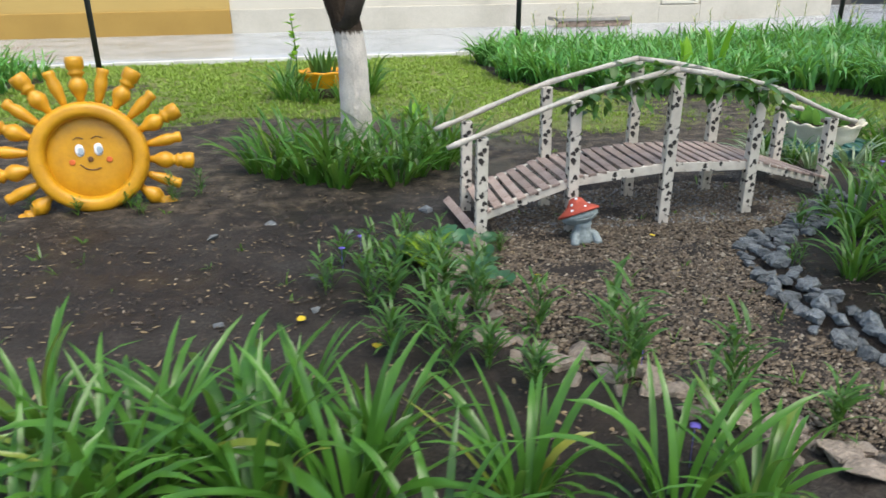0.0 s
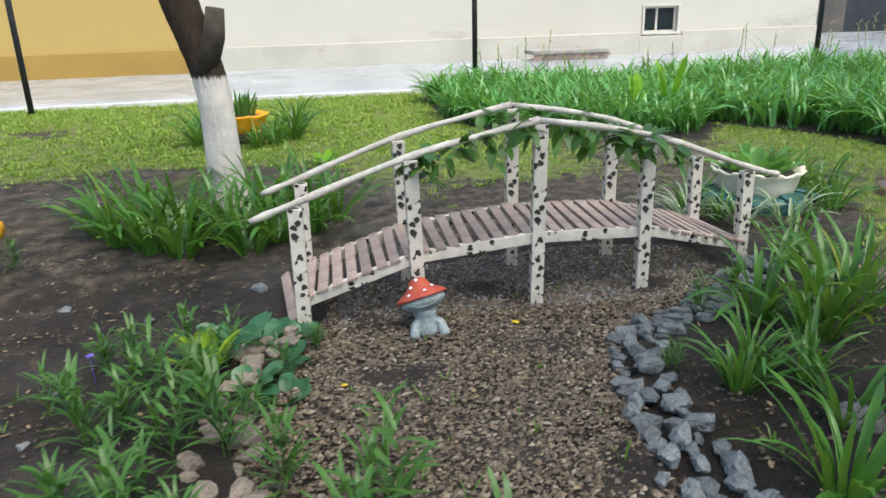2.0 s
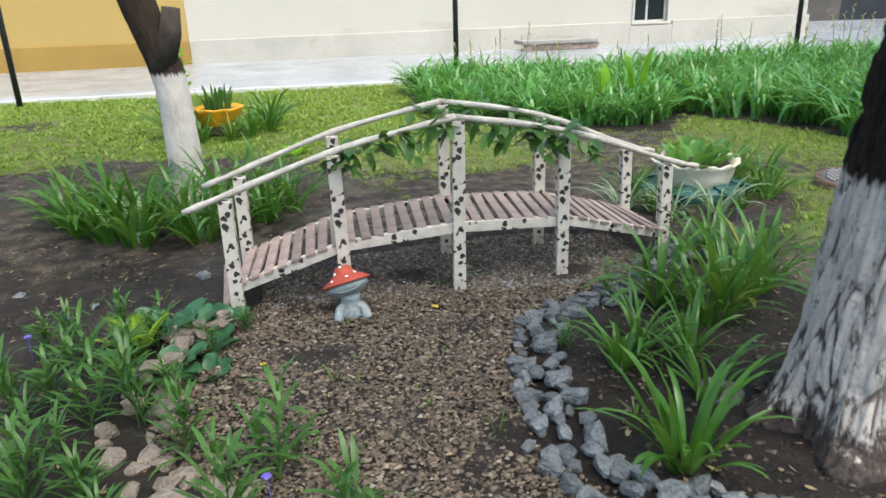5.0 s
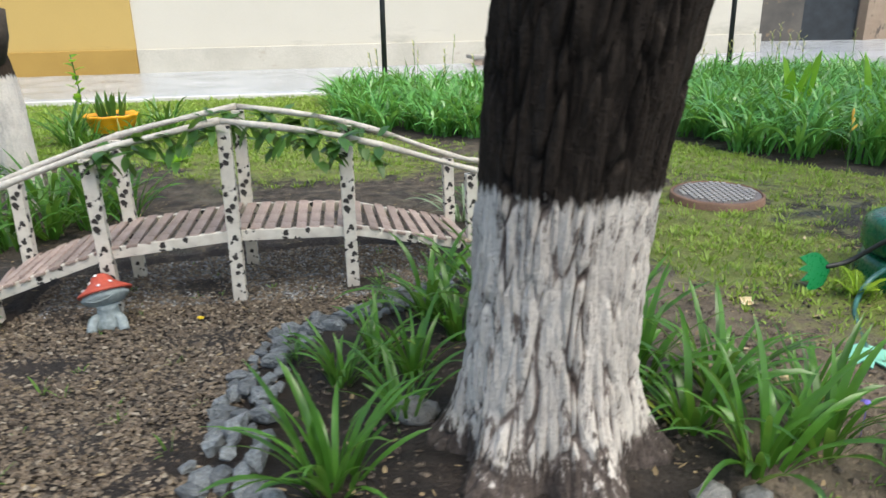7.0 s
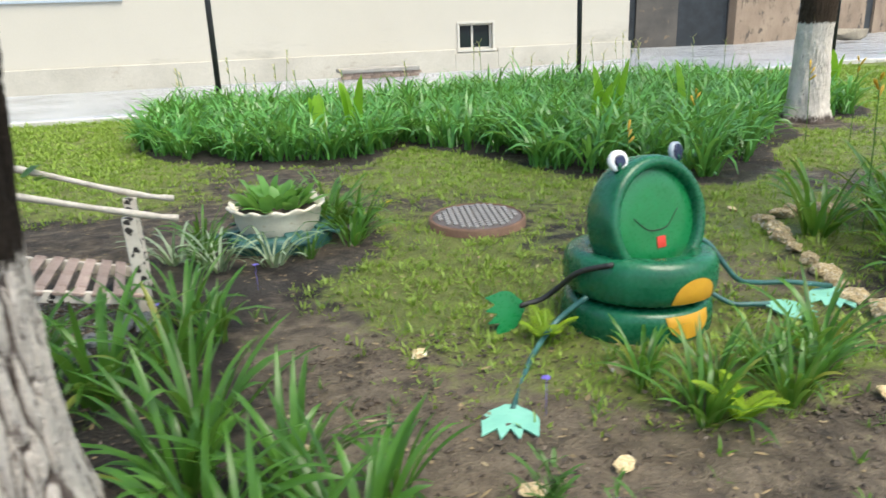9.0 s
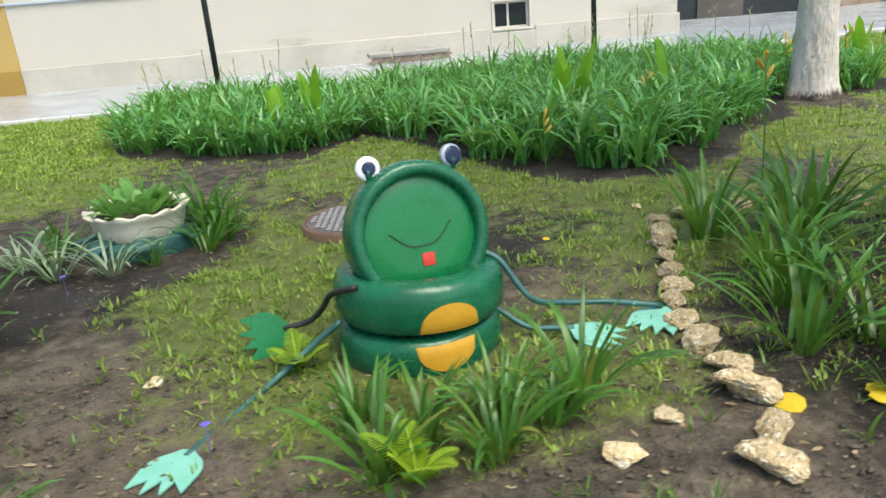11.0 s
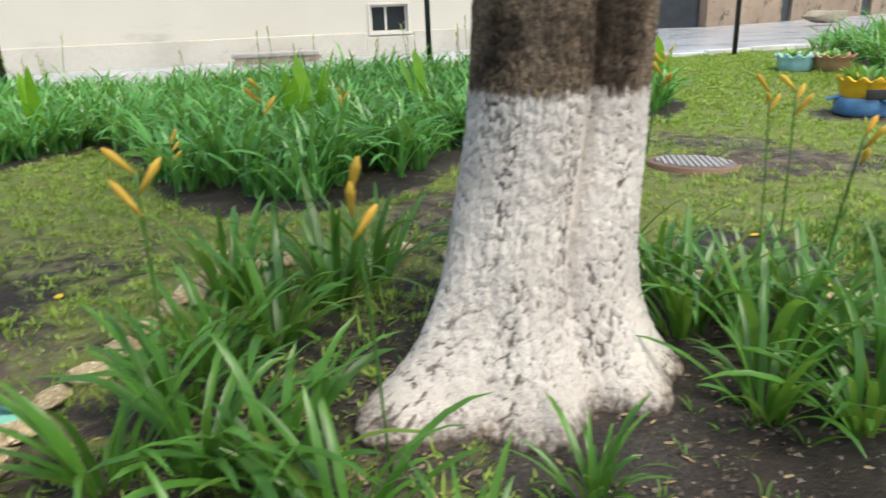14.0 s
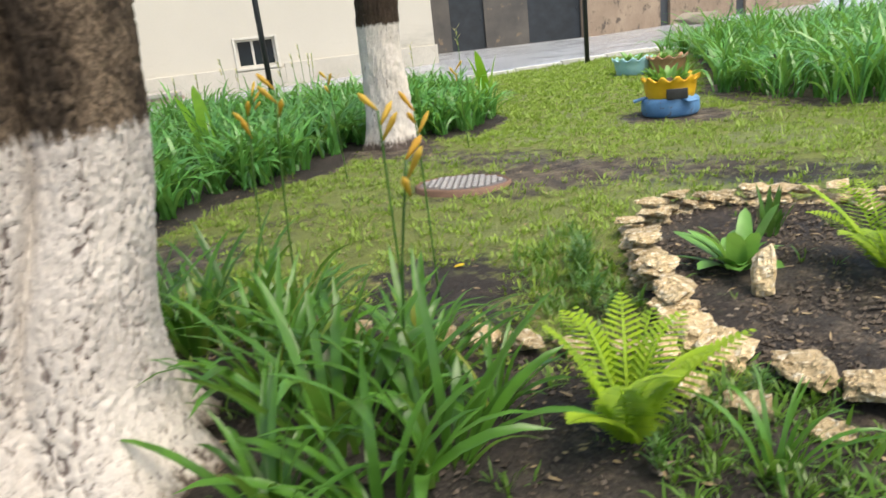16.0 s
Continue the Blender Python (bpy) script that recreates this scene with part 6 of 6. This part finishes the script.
# countless seedlings on the bare soil
q = np.random.default_rng(611)
sp = np.concatenate([scatter([(-2.5, 2.2), (-2.0, 5.6), (0.4, 4.9), (0.5, 3.6), (1.0, 2.2)], 40, 612), scatter([(2.3, 2.4), (2.2, 3.3), (3.4, 4.6), (6.4, 4.9), (6.2, 2.4)], 170, 613),
                     scatter([(6.4, 2.4), (6.6, 5.0), (8.5, 5.2), (9.9, 3.6), (9.8, 2.3)], 420, 614), scatter([(9.2, 2.4), (9.5, 3.0), (9.95, 3.3), (10.2, 2.5)], 420, 617), scatter([(9.6, 3.6), (9.8, 4.5), (10.4, 4.9), (10.0, 3.7)], 300, 618), scatter(GRAVEL, 40, 615), scatter(RING, 30, 616)])
m = 6
base = np.repeat(sp, m, 0)
a = np.tile(np.arange(m) * 2.4, len(sp)) + np.repeat(q.uniform(0, 6.28, len(sp)), m) + q.uniform(0, 1.6, len(base))
size = np.repeat(q.uniform(0.25, 0.95, len(sp)), m) * q.uniform(0.35, 1.1, len(base))
base = np.column_stack([base + np.stack([np.cos(a), np.sin(a)], 1) * 0.008, height(base[:, 0], base[:, 1]) - 0.003])
v, f = blades(base, q.uniform(0.05, 0.13, len(base)) * size, q.uniform(0.007, 0.016, len(base)) * size, q.uniform(0.1, 1.1, len(base)), a, q.uniform(0.4, 1.4, len(base)), 5)
solid("seedlings", (v, f), M_SEEDLING, "small green seedlings scattered over the bare soil", "weeds", kind="stuff")

# vine on the handrail
vine_pts = []
q = np.random.default_rng(77)
for row, a, b in ((NEAR, 0.9, 3.3), (FAR, 1.6, 3.4)):
    for k in range(150 if row is NEAR else 80):
        u = q.uniform(a, b)
        i = min(3, int(u))
        t = u - i
        vine_pts.append((row[i][0] + (row[i + 1][0] - row[i][0]) * t, row[i][1] + q.normal(0, 0.02), TOPS[i] + (TOPS[i + 1] - TOPS[i]) * t + 0.02 - abs(q.normal(0, 0.05))))
vine_pts = np.array(vine_pts)
n = len(vine_pts)
v, f = blades(vine_pts, q.uniform(0.07, 0.15, n), q.uniform(0.03, 0.06, n), q.uniform(0.9, 2.6, n), q.uniform(0, 6.28, n), q.uniform(0.2, 1.0, n), 4, 0.2)
solid("climbing_vine", (v, f), M_WEED, "green climbing vine leaves wound on the handrail", "vine", kind="stuff")

# dry litter: countless bits of leaf and straw on soil, gravel and lawn
q = np.random.default_rng(901)
lp = np.concatenate([scatter([(-3, 2.0), (-3, 8), (2.6, 8), (2.6, 2.0)], 2600, 902), scatter([(2.6, 2.2), (2.6, 8), (11.5, 7.5), (11.5, 2.2)], 4200, 903)])
n = len(lp)
v, f = blades(np.column_stack([lp, height(lp[:, 0], lp[:, 1]) + 0.006]), np.exp(q.uniform(math.log(0.01), math.log(0.05), n)), q.uniform(0.004, 0.018, n), q.uniform(1.3, 1.65, n), q.uniform(0, 6.28, n), q.uniform(-0.3, 0.3, n), 3)
solid("leaf_litter", (v, f), M_LITTER, "dry bits of leaf and straw strewn on the ground", "litter", kind="stuff")

# fallen leaves and small violet flowers
FALLEN = [(0.0, -0.5), (0.3, -0.35), (0.5, 0.0), (0.4, 0.35), (0.12, 0.5), (0.0, 0.38), (-0.15, 0.5), (-0.42, 0.32), (-0.5, 0.0), (-0.28, -0.36)]
fallen_mesh = mesh_of("fallen_leaf", *moved(webbed(FALLEN, 0.03), Matrix.Identity(4)), M_YLEAF, False)
for k, (x, y, s) in enumerate(((6.4, 3.08, 0.10), (6.7, 3.04, 0.11), (1.75, 4.3, 0.035), (0.95, 3.9, 0.03), (3.3, 2.45, 0.05), (2.6, 2.6, 0.04), (-0.2, 3.6, 0.04), (0.1, 3.3, 0.04), (8.4, 5.0, 0.05), (9.6, 4.6, 0.05), (4.75, 6.5, 0.06), (6.2, 4.9, 0.04))):
    solid("fallen_leaf", fallen_mesh, None, "yellow fallen leaf lying on the ground", "leaf", "fallen leaves", at=pose(x, y, hz(x, y) + 0.012, 6, -8, 70 * k) @ Matrix.Diagonal((s, s, s, 1)))
violet = mesh_of("violet_flower", *joined(*[moved(disc_shape(0.012, 0.002, 8), pose(math.cos(a) * 0.012, math.sin(a) * 0.012, 0.2, 0, 20, math.degrees(a))) for a in (0, 1.57, 3.14, 4.71)], tube([(0, 0, 0), (0.004, 0, 0.1), (0, 0, 0.2)], 0.002, 5)), M_VIOLET)
for k, (x, y) in enumerate(((1.05, 2.95), (0.1, 4.2), (0.0, 4.05), (3.7, 4.9), (4.0, 2.8), (4.5, 2.65), (3.25, 4.5), (0.95, 2.4), (4.6, 3.3))):
    solid("violet_flower", violet, None, "small violet-blue flower on a thin stem", "flower", "violet flowers", at=stood(x, y, 0, 80 * k, 0.75))
